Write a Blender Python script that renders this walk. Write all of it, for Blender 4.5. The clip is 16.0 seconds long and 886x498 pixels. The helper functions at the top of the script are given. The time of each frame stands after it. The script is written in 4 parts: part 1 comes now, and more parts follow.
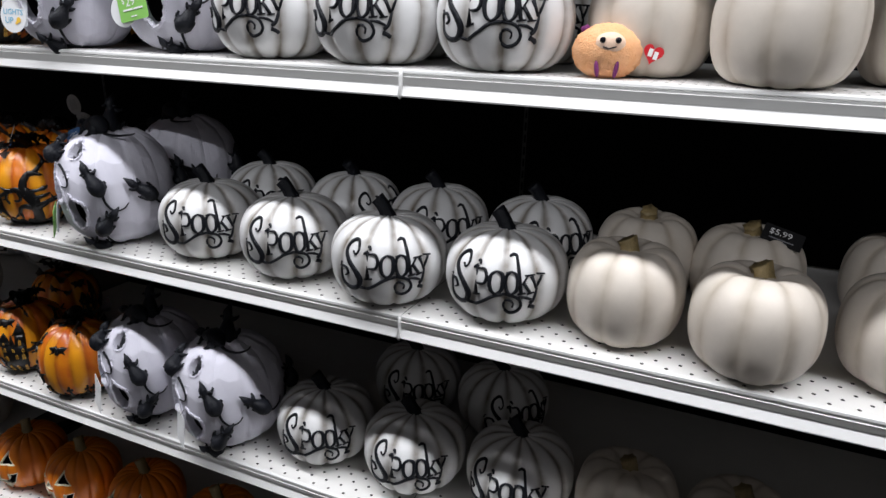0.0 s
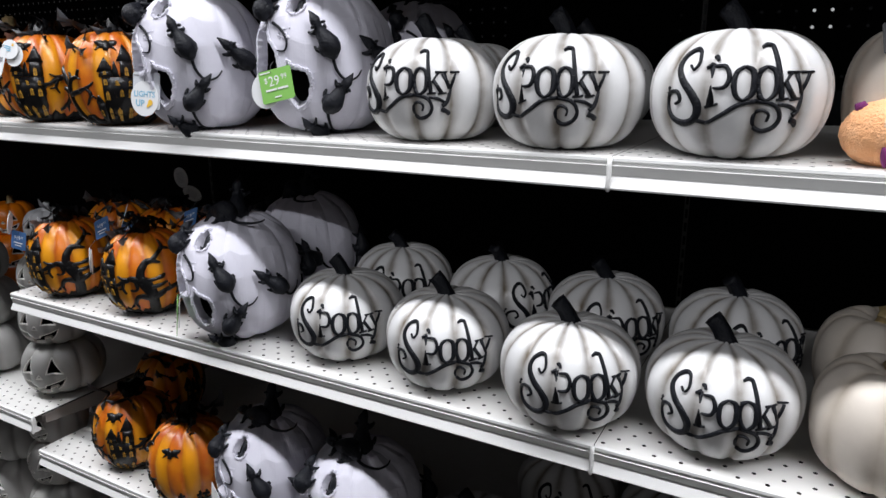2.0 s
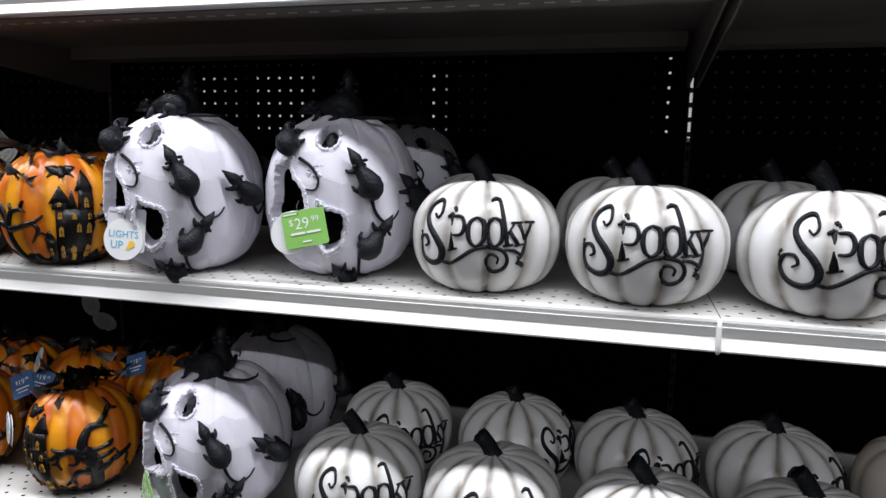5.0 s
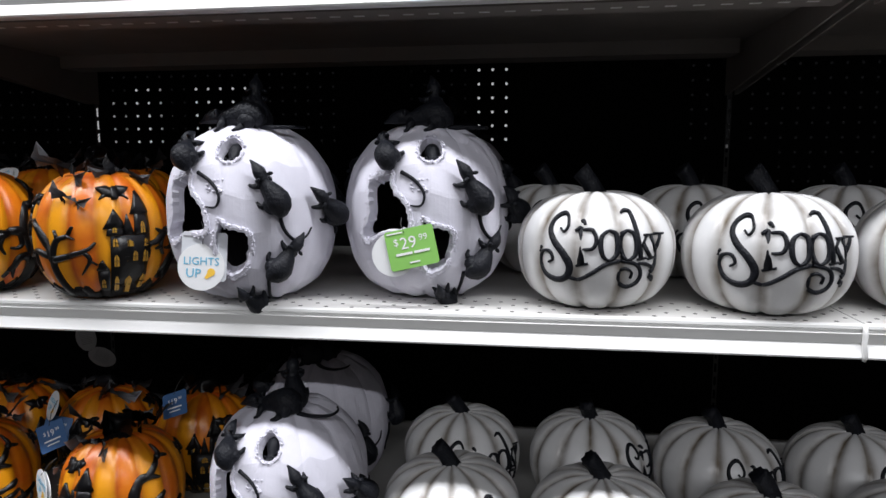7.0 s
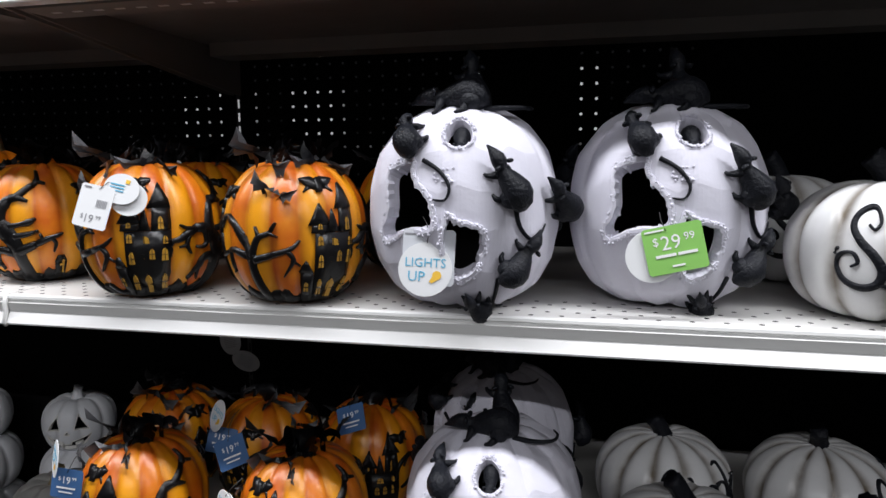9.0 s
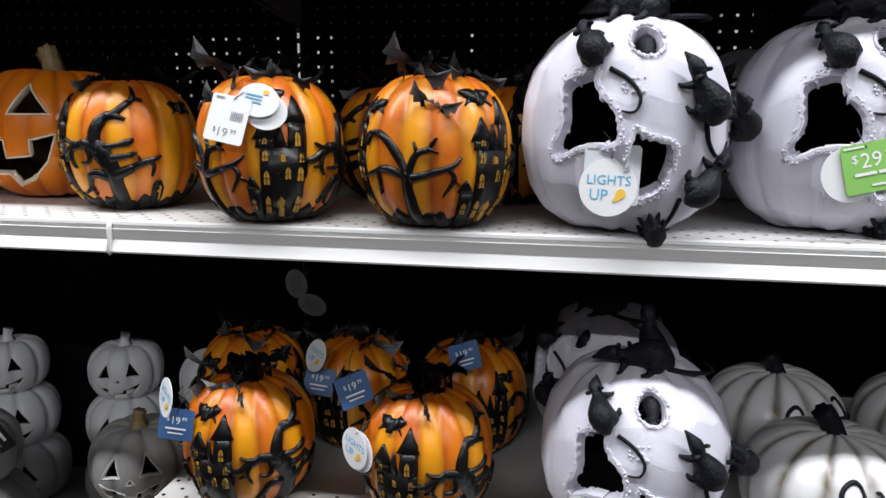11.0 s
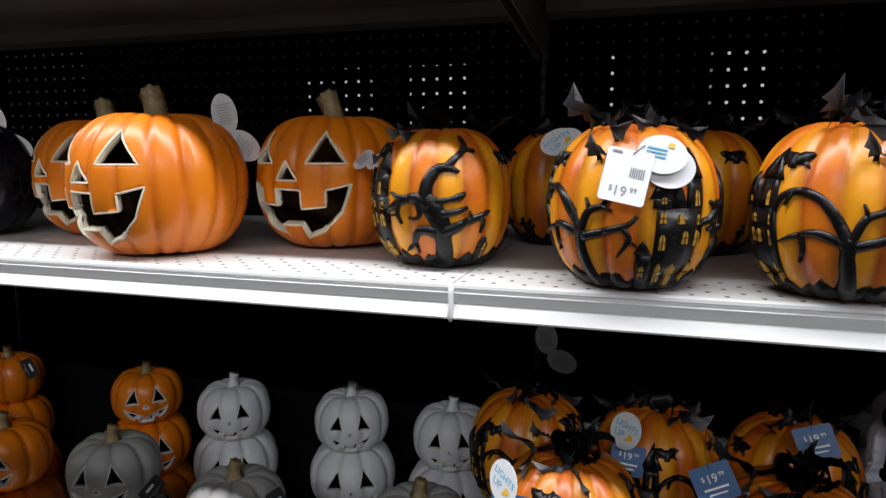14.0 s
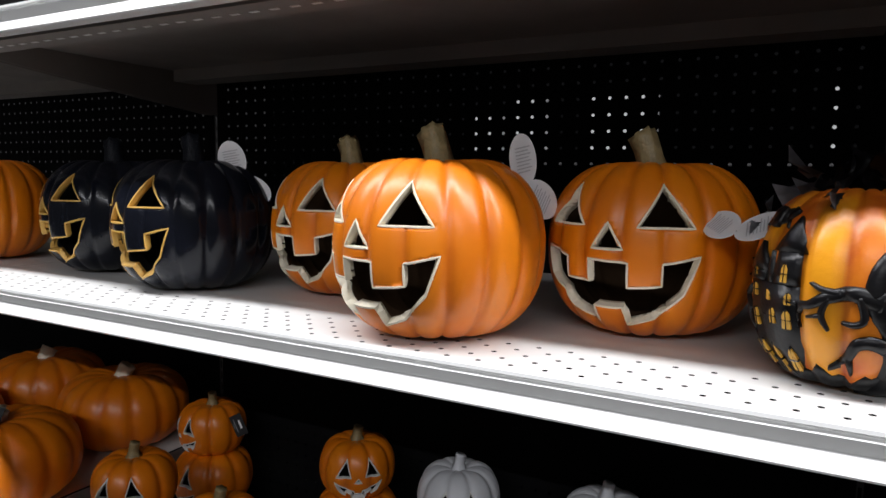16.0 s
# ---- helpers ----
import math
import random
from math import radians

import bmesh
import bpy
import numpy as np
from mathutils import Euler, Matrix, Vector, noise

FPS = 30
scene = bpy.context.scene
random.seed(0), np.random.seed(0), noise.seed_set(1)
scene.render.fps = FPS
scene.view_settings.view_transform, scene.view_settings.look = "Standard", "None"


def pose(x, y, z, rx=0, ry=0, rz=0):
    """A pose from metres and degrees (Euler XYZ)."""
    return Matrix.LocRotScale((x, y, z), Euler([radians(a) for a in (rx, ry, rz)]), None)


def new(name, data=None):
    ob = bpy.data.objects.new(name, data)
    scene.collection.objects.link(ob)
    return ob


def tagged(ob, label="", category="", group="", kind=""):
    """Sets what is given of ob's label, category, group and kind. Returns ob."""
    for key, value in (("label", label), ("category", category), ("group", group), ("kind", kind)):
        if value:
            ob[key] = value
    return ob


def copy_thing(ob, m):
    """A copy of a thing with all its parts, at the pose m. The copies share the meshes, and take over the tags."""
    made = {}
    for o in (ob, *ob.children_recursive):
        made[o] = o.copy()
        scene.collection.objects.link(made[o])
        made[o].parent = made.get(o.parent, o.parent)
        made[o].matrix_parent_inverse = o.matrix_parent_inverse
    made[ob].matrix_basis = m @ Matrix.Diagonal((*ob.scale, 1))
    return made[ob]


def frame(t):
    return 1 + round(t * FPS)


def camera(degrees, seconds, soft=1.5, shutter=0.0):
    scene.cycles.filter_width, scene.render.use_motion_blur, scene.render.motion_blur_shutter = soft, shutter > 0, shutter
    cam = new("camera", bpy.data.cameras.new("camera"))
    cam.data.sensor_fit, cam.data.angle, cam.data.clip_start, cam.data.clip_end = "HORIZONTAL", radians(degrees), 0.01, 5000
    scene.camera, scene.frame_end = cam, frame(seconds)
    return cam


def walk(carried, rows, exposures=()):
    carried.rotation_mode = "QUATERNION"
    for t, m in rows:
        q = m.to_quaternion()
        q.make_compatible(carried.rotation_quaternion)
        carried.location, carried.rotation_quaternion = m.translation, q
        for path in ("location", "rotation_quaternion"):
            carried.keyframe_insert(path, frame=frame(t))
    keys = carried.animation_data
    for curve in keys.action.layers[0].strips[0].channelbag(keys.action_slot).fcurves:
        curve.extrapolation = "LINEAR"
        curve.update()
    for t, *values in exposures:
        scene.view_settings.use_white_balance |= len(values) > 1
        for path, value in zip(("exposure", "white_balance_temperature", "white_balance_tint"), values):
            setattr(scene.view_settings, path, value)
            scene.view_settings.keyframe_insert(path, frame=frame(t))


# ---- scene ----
# x runs along the shelves, y into them, z up; the eye-level shelf board lies at height DECK.
DECK = 1.2
cam = camera(66.72, 16.0)
ROWS = [
    (0, 0.4192, -0.8010, 0.0592, 71.357, -1.500, 24.345),
    (0.5, 0.3758, -0.8037, 0.0687, 72.383, -0.694, 25.307),
    (1, 0.3156, -0.7820, 0.0751, 72.935, -0.082, 27.517),
    (1.5, 0.2481, -0.7484, 0.0856, 73.526, 0.149, 28.459),
    (2, 0.1887, -0.7234, 0.0931, 74.926, 0.196, 28.623),
    (2.5, 0.1613, -0.6988, 0.1113, 75.993, 0.345, 28.554),
    (3, 0.1267, -0.6842, 0.1241, 77.331, -0.073, 28.376),
    (3.5, 0.0787, -0.6779, 0.1344, 78.606, -0.554, 27.044),
    (4, 0.0124, -0.6912, 0.1519, 79.597, -0.962, 24.015),
    (6.5, -0.2612, -0.7475, 0.1707, 83.203, -0.171, 6.880),
    (7, -0.3311, -0.7204, 0.1663, 82.498, 0.118, 8.095),
    (7.5, -0.3964, -0.6977, 0.1665, 82.259, 0.337, 8.977),
    (8, -0.4430, -0.6741, 0.1698, 82.433, 0.711, 9.080),
    (8.5, -0.4877, -0.6582, 0.1639, 82.700, 0.527, 10.484),
    (9, -0.5389, -0.6464, 0.1538, 82.457, 0.452, 12.988),
    (9.5, -0.6024, -0.6512, 0.1392, 81.426, -0.142, 13.667),
    (12, -0.8288, -0.6475, 0.0950, 79.244, -0.492, 8.099),
    (12.5, -0.8790, -0.6571, 0.0942, 79.678, -0.405, 8.325),
    (13, -0.9122, -0.6602, 0.1044, 80.183, -0.128, 9.820),
    (13.5, -0.9692, -0.6527, 0.1165, 81.017, -0.098, 12.806),
    (14, -1.0386, -0.6238, 0.1293, 81.659, -0.014, 17.033),
    (14.5, -1.1087, -0.5673, 0.1415, 82.083, -0.212, 19.981),
    (15, -1.1862, -0.5210, 0.1440, 82.417, -0.689, 22.056),
    (15.5, -1.2564, -0.4997, 0.1521, 82.839, -0.554, 25.657),
    (16, -1.3046, -0.5006, 0.1576, 83.792, -0.829, 28.662),
]
walk(cam, [(t, pose(x, y, DECK + z, rx, ry, rz)) for t, x, y, z, rx, ry, rz in ROWS], [(0, -0.06), (9.5, -0.06), (12, 0.10), (13, 0.08), (13.6, -0.04), (14.2, 0.12), (15.2, 0.16), (16, 0.10)])

# ---- light: the shop's ceiling strips ----
world = bpy.data.worlds.new("shop")
scene.world = world
world.use_nodes = True
world.node_tree.nodes["Background"].inputs[0].default_value = (0.9, 0.95, 1.0, 1)
world.node_tree.nodes["Background"].inputs[1].default_value = 0.0025


def strip_lamp(y, z, watts, width=0.10, length=9.0, x=-0.7):
    data = bpy.data.lights.new("strip_lamp", "AREA")
    data.shape, data.size, data.size_y, data.energy = "RECTANGLE", length, width, watts
    data.color = (0.945, 0.955, 1.0)
    ob = new("strip_lamp", data)
    ob.matrix_world = pose(x, y, z)
    return ob


strip_lamp(-0.68, 3.72, 310, 0.18)
strip_lamp(-4.4, 3.72, 172, 0.10, 6.0, 0.4)
strip_lamp(2.4, 3.72, 36, 0.10)

# ---- materials ----


def material(name, color, rough=0.5, metal=0.0, spec=0.5):
    m = bpy.data.materials.new(name)
    m.use_nodes = True
    p = m.node_tree.nodes["Principled BSDF"]
    p.inputs["Base Color"].default_value = (*color, 1)
    p.inputs["Roughness"].default_value = rough
    p.inputs["Metallic"].default_value = metal
    p.inputs["Specular IOR Level"].default_value = spec
    return m


def node(m, kind, **values):
    n = m.node_tree.nodes.new(kind)
    for k, v in values.items():
        n.inputs[k.replace("_", " ")].default_value = v
    return n


def link(m, a, b):
    m.node_tree.links.new(a, b)


def worn(name, color, other, rough=0.5, scale=18.0, fine=160.0, bump=0.15, amount=0.5, depth=0.002, spec=0.5, per_object=0.0):
    """Paint or glaze with broad stains, fine grain and a little relief."""
    m = material(name, color, rough, 0, spec)
    p = m.node_tree.nodes["Principled BSDF"]
    co = node(m, "ShaderNodeTexCoord")
    big = node(m, "ShaderNodeTexNoise", Scale=scale, Detail=6.0, Roughness=0.65)
    small = node(m, "ShaderNodeTexNoise", Scale=fine, Detail=3.0)
    for n in (big, small):
        link(m, co.outputs["Object"], n.inputs["Vector"])
    ramp = node(m, "ShaderNodeValToRGB")
    ramp.color_ramp.elements[0].position, ramp.color_ramp.elements[1].position = 0.38, 0.72
    ramp.color_ramp.elements[0].color, ramp.color_ramp.elements[1].color = (0, 0, 0, 1), (amount, amount, amount, 1)
    link(m, big.outputs["Fac"], ramp.inputs["Fac"])
    mix = node(m, "ShaderNodeMix")
    mix.data_type = "RGBA"
    mix.inputs["A"].default_value, mix.inputs["B"].default_value = (*color, 1), (*other, 1)
    link(m, ramp.outputs["Color"], mix.inputs["Factor"])
    out = mix.outputs["Result"]
    if per_object:
        info = node(m, "ShaderNodeObjectInfo")
        hsv = node(m, "ShaderNodeHueSaturation")
        mr = node(m, "ShaderNodeMapRange", To_Min=1 - per_object, To_Max=1 + per_object)
        link(m, info.outputs["Random"], mr.inputs["Value"])
        link(m, mr.outputs["Result"], hsv.inputs["Value"])
        link(m, out, hsv.inputs["Color"])
        out = hsv.outputs["Color"]
    link(m, out, p.inputs["Base Color"])
    rr = node(m, "ShaderNodeMapRange", To_Min=max(rough - 0.1, 0.05), To_Max=min(rough + 0.15, 1))
    link(m, big.outputs["Fac"], rr.inputs["Value"])
    link(m, rr.outputs["Result"], p.inputs["Roughness"])
    b = node(m, "ShaderNodeBump", Strength=bump, Distance=depth)
    link(m, small.outputs["Fac"], b.inputs["Height"])
    link(m, b.outputs["Normal"], p.inputs["Normal"])
    return m


SHELF = worn("shelf_enamel", (0.74, 0.73, 0.71), (0.60, 0.59, 0.56), 0.38, 6, 420, 0.06, 0.5, 0.0006)
STRIP = worn("ticket_strip_plastic", (0.80, 0.80, 0.79), (0.72, 0.72, 0.70), 0.3, 9, 300, 0.03, 0.4, 0.0004)
# undersides darker than the deck enamel: shade below the shelves put into the colour
UNDER = worn("shelf_underside_shaded", (0.23, 0.205, 0.19), (0.17, 0.153, 0.137), 0.5, 8, 200, 0.06)
PANEL = worn("back_panel_dark", (0.004, 0.004, 0.0045), (0.007, 0.0068, 0.0065), 0.85, 6, 200, 0.1, spec=0.08)
HOLE_SHADE = material("hole_shade_dark", (0.01, 0.01, 0.01), 0.9)
STEEL = worn("upright_steel", (0.05, 0.05, 0.05), (0.09, 0.085, 0.08), 0.55, 10, 200, 0.1)
PALE_BOX = worn("pale_box", (0.72, 0.72, 0.71), (0.64, 0.64, 0.62), 0.8, 2, 60, 0.1)
WALL = worn("painted_wall", (0.10, 0.098, 0.096), (0.07, 0.068, 0.066), 0.8, 2, 60, 0.1)
FLOOR = worn("floor_vinyl", (0.07, 0.066, 0.062), (0.05, 0.047, 0.044), 0.35, 3, 90, 0.05)
CEIL = worn("ceiling_tile", (0.15, 0.15, 0.147), (0.12, 0.12, 0.117), 0.9, 4, 120, 0.2)
CHALK = worn("white_chalky_resin", (0.66, 0.65, 0.73), (0.55, 0.54, 0.63), 0.75, 16, 140, 0.3, 0.5, 0.0012)
BLACK = worn("black_resin", (0.006, 0.007, 0.010), (0.012, 0.013, 0.018), 0.45, 60, 320, 0.8, 0.8, 0.0018, 0.2)
GLOSS = worn("gloss_black_relief", (0.004, 0.004, 0.005), (0.008, 0.007, 0.006), 0.3, 60, 260, 0.3, 0.5, 0.001, 0.3)
PLAIN_STEM = worn("dry_stem", (0.33, 0.25, 0.12), (0.11, 0.08, 0.03), 0.45, 70, 260, 0.6, 0.7)
RIM = worn("cream_cut_rim", (0.80, 0.73, 0.58), (0.70, 0.60, 0.42), 0.6, 60, 200, 0.2)
# insides far darker than the skins: the shade of the hollows is in the colour
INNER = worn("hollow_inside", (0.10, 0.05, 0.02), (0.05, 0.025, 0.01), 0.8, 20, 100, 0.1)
DARK_INNER = material("hollow_inside_shade", (0.012, 0.012, 0.014), 0.9)
NIGHT = worn("black_satin_glaze", (0.004, 0.005, 0.009), (0.007, 0.008, 0.013), 0.20, 12, 120, 0.06, spec=0.25)
GOLD = worn("gold_rim", (0.70, 0.42, 0.10), (0.5, 0.28, 0.06), 0.4, 60, 200, 0.2)

# ---- building blocks ----


def mesh_of(bm, name, mats, smooth=True):
    me = bpy.data.meshes.new(name)
    bmesh.ops.recalc_face_normals(bm, faces=bm.faces)
    bm.to_mesh(me)
    bm.free()
    for m in mats if isinstance(mats, (list, tuple)) else [mats]:
        me.materials.append(m)
    if smooth:
        for p in me.polygons:
            p.use_smooth = True
    return me


def part(name, bm, mats, parent=None, label="", smooth=True):
    ob = new(name, mesh_of(bm, name, mats, smooth))
    if parent:
        ob.parent = parent
    if label:
        tagged(ob, label)
    return ob


def box(bm, x0, x1, y0, y1, z0, z1, mat=0):
    v = [bm.verts.new(p) for p in ((x0, y0, z0), (x1, y0, z0), (x1, y1, z0), (x0, y1, z0), (x0, y0, z1), (x1, y0, z1), (x1, y1, z1), (x0, y1, z1))]
    for f in ((0, 3, 2, 1), (4, 5, 6, 7), (0, 1, 5, 4), (1, 2, 6, 5), (2, 3, 7, 6), (3, 0, 4, 7)):
        bm.faces.new([v[i] for i in f]).material_index = mat


def tube(bm, pts, radii, sides=8, mat=0, cap=True):
    """A tapered tube along pts."""
    pts = [Vector(p) for p in pts]
    if not isinstance(radii, (list, tuple)):
        radii = [radii] * len(pts)
    side = None
    rings = []
    for i, p in enumerate(pts):
        d = (pts[min(i + 1, len(pts) - 1)] - pts[max(i - 1, 0)]).normalized()
        if side is None:
            side = d.orthogonal().normalized()
        side = (side - d * side.dot(d)).normalized()
        up = d.cross(side)
        rings.append([bm.verts.new(p + (side * math.cos(2 * math.pi * k / sides) + up * math.sin(2 * math.pi * k / sides)) * radii[i]) for k in range(sides)])
    for a, b in zip(rings, rings[1:]):
        for k in range(sides):
            bm.faces.new((a[k], a[(k + 1) % sides], b[(k + 1) % sides], b[k])).material_index = mat
    if cap:
        bm.faces.new(list(reversed(rings[0]))).material_index = mat
        bm.faces.new(rings[-1]).material_index = mat


def plain(name, bm, mats, label, category, kind="structure", smooth=False):
    return tagged(part(name, bm, mats, None, "", smooth), label, category, "", kind)


# ---- the shop's shell ----
def slab(name, x0, x1, y0, y1, z0, z1, mat, label, category):
    bm = bmesh.new()
    box(bm, x0, x1, y0, y1, z0, z1)
    return plain(name, bm, mat, label, category)


slab("floor", -7, 6, -7, 4, -0.1, 0, FLOOR, "dark grey vinyl shop floor", "floor")
slab("ceiling", -7, 6, -7, 4, 3.8, 3.9, CEIL, "grey shop ceiling above the aisle", "ceiling")
slab("wall_south", -7, 6, -7.1, -7, 0, 3.8, WALL, "plain painted shop wall behind the aisle", "wall")
slab("wall_north", -7, 6, 4, 4.1, 0, 3.8, WALL, "plain painted shop wall beyond the shelving", "wall")
slab("wall_west", -7.1, -7, -7, 4, 0, 3.8, WALL, "plain painted shop wall at the aisle end", "wall")
slab("wall_east", 6, 6.1, -7, 4, 0, 3.8, WALL, "plain painted shop wall at the aisle end", "wall")

# added unseen block: keeps the far strip's light off the low shelves
slab("wall_aisle", -5.5, 4.5, -2.0, -1.8, 0, 2.08, WALL, "unseen dark block standing in for the opposite gondola", "partition")

# ---- shelving ----
BAY = 1.22
DEPTH = 0.55
GAP = 0.0005
LIP = ((0.006, -0.004), (0.004, 0.0), (0.0, -0.0015), (-0.0005, -0.0045), (0.0025, -0.006), (0.0025, -0.0085), (-0.001, -0.0095), (0.003, -0.0205), (-0.0045, -0.0335), (-0.003, -0.0355), (0.014, -0.0355), (0.014, -0.030), (0.006, -0.028))


def holed(bm, x0, y0, nx, ny, hx, hy, r, z, solid, upright=False, mat=0):
    """A sheet of cells, each with an eight-sided hole but where solid(i, j). upright: the sheet stands, and y0 is its lower edge."""
    def put(a, b):
        return bm.verts.new((a, z, b) if upright else (a, b, z))
    for j in range(ny):
        for i in range(nx):
            cx, cy = x0 + (i + 0.5) * hx, y0 + (j + 0.5) * hy
            outer = [put(cx + a * hx / 2, cy + b * hy / 2) for a, b in ((1, 0), (1, 1), (0, 1), (-1, 1), (-1, 0), (-1, -1), (0, -1), (1, -1))]
            if solid(i, j):
                bm.faces.new(outer).material_index = mat
                continue
            inner = [put(cx + r * math.cos(k * math.pi / 4), cy + r * math.sin(k * math.pi / 4)) for k in range(8)]
            for k in range(8):
                bm.faces.new((outer[k], outer[(k + 1) % 8], inner[(k + 1) % 8], inner[k])).material_index = mat


def shelf(x0, x1, z, front=0.0, label="white enamelled steel gondola shelf with perforated deck"):
    a, b = x0 + GAP, x1 - GAP
    thing = new("shelf")
    thing.location = (0, front, z)
    tagged(thing, label, "shelf", "gondola shelves")
    d = DEPTH - front
    # deck with its perforated front and a plain rear
    bm = bmesh.new()
    holed(bm, a, 0.004, 80, 5, (b - a) / 80, 0.0168, 0.0027, 0.0, lambda i, j: (i + j) % 2)
    y = 0.004 + 5 * 0.0168
    bm.faces.new([bm.verts.new(p) for p in ((a, y, 0), (b, y, 0), (b, d, 0), (a, d, 0))])
    part("deck", bm, SHELF, thing, "", False)
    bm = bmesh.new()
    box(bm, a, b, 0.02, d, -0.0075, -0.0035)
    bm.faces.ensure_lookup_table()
    # upper face coloured near black, as painted shade under the perforations
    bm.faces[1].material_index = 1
    part("underside", bm, [UNDER, HOLE_SHADE], thing, "", False)
    # moulded front with its ticket channel
    bm = bmesh.new()
    ends = [[bm.verts.new((x, p[0], p[1])) for p in LIP] for x in (a, b)]
    for k in range(len(LIP) - 1):
        bm.faces.new((ends[0][k], ends[0][k + 1], ends[1][k + 1], ends[1][k]))
    for e in ends:
        bm.faces.new(e)
    part("ticket_channel", bm, STRIP, thing, "pale grey plastic ticket channel", False)
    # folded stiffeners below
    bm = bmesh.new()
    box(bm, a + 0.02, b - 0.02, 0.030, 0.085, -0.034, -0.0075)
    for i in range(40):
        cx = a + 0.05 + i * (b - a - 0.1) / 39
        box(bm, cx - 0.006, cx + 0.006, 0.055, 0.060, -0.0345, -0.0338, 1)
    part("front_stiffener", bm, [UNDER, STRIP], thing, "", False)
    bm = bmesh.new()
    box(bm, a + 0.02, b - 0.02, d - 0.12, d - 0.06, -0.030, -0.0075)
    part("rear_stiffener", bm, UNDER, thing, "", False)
    bm = bmesh.new()
    tube(bm, [(b - 0.0005, 0.0, -0.001), (b - 0.0005, -0.0022, -0.010), (b - 0.0005, -0.001, -0.020), (b - 0.0005, -0.005, -0.033), (b - 0.0005, -0.003, -0.037)], [0.0026, 0.003, 0.0028, 0.003, 0.002], 8)
    part("end_cap", bm, STRIP, thing, "white end cap")
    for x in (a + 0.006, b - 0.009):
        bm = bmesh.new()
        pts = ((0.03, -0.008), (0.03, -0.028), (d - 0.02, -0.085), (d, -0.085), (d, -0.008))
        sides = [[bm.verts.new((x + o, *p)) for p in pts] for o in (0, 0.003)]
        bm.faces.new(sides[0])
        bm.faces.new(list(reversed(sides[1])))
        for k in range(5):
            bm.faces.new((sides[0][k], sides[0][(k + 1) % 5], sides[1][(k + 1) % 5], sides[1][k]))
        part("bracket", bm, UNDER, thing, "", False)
    return thing


MID, LOW, BASE, UP = -0.350, -0.712, -1.09, 0.3645
LEFT_MID, LEFT_LOW, FAR_MID = -0.635, -0.99, -0.42
SHELVES = {0: (UP, 0.0, MID, LOW, BASE), -1: (UP, 0.0, MID, LOW, BASE), -2: (UP, 0.0, LEFT_MID, LEFT_LOW), -3: (UP, 0.0, FAR_MID, LOW, BASE)}
for bay, heights in SHELVES.items():
    for z in heights:
        shelf(bay * BAY, (bay + 1) * BAY, DECK + z)

# perforated back panels on slotted uprights
PITCH = BAY / 48
for bay in SHELVES:
    rack = tagged(new("shelving_back"), "black perforated back panel on slotted steel uprights", "shelving", "gondola backs")
    rack.location = (bay * BAY, DEPTH, 0.0)
    bm = bmesh.new()
    holed(bm, 0.0, 0.35, 48, 62, PITCH, PITCH, 0.0027, 0.004, lambda i, j: i in (0, 47), True)
    for z0, z1 in ((0.0, 0.35), (0.35 + 62 * PITCH, 2.05)):
        bm.faces.new([bm.verts.new(p) for p in ((0, 0.004, z0), (BAY, 0.004, z0), (BAY, 0.004, z1), (0, 0.004, z1))])
    for v in bm.verts:
        v.co.x = min(max(v.co.x, 0.0045), BAY - 0.0045)
    part("back_panel", bm, PANEL, rack, "", False)
    bm = bmesh.new()
    box(bm, -0.02, -0.0024, 0.0045, 0.0065, 0.0, 2.1)
    box(bm, 0.0024, 0.02, 0.0045, 0.0065, 0.0, 2.1)
    for k in range(81):
        box(bm, -0.0026, 0.0026, 0.0048, 0.0062, 0.05 + k * 0.0254, 0.0585 + k * 0.0254)
    part("upright", bm, STEEL, rack, "", False)
    bm = bmesh.new()
    box(bm, 0.02, BAY - 0.02, -DEPTH + 0.02, 0.0, 0.0, 0.07)
    part("kick_plate", bm, STEEL, rack, "", False)

# made-up helpers, seen only through the perforated panels: pale boxes make bright holes
slab("wall_rack", -5.0, 3.0, 3.44, 3.48, 0, 2.6, PANEL, "added black sheet that keeps the panel holes dark", "rack panel")
slab("shelf_board", -3.4, 1.0, 3.2, 3.43, DECK + 0.23, DECK + 0.25, STEEL, "added dark board under the pale boxes", "shelf board")
for x0, x1, top in ((-2.42, -2.08, 0.62), (-0.75, -0.50, 0.69), (0.05, 0.22, 0.68), (-1.29, -1.21, 0.64), (-2.86, -2.69, 0.62), (-3.12, -2.98, 0.56)):
    bm = bmesh.new()
    box(bm, x0, x1, 3.22, 3.42, DECK + 0.2505, DECK + top)
    tagged(part("carton", bm, PALE_BOX, None, "", False), "added pale box that shows as light through the panel holes", "carton", "cartons across the next aisle")
# added dark boxes close behind the panels, to block light through the other holes
slab("shelf_board", -0.80, 0.0, DEPTH + 0.06, DEPTH + 0.45, 1.12, 1.1395, STEEL, "added dark board under the blocker boxes", "shelf board")
for x0, x1 in ((-0.38, -0.07), (-0.74, -0.59)):
    bm = bmesh.new()
    box(bm, x0, x1, DEPTH + 0.075, DEPTH + 0.275, 1.14, 1.60)
    tagged(part("carton", bm, PANEL, None, "", False), "added dark blocker box behind the panel holes", "carton", "cartons behind the panel")
blocker_sizes = random.Random(11)
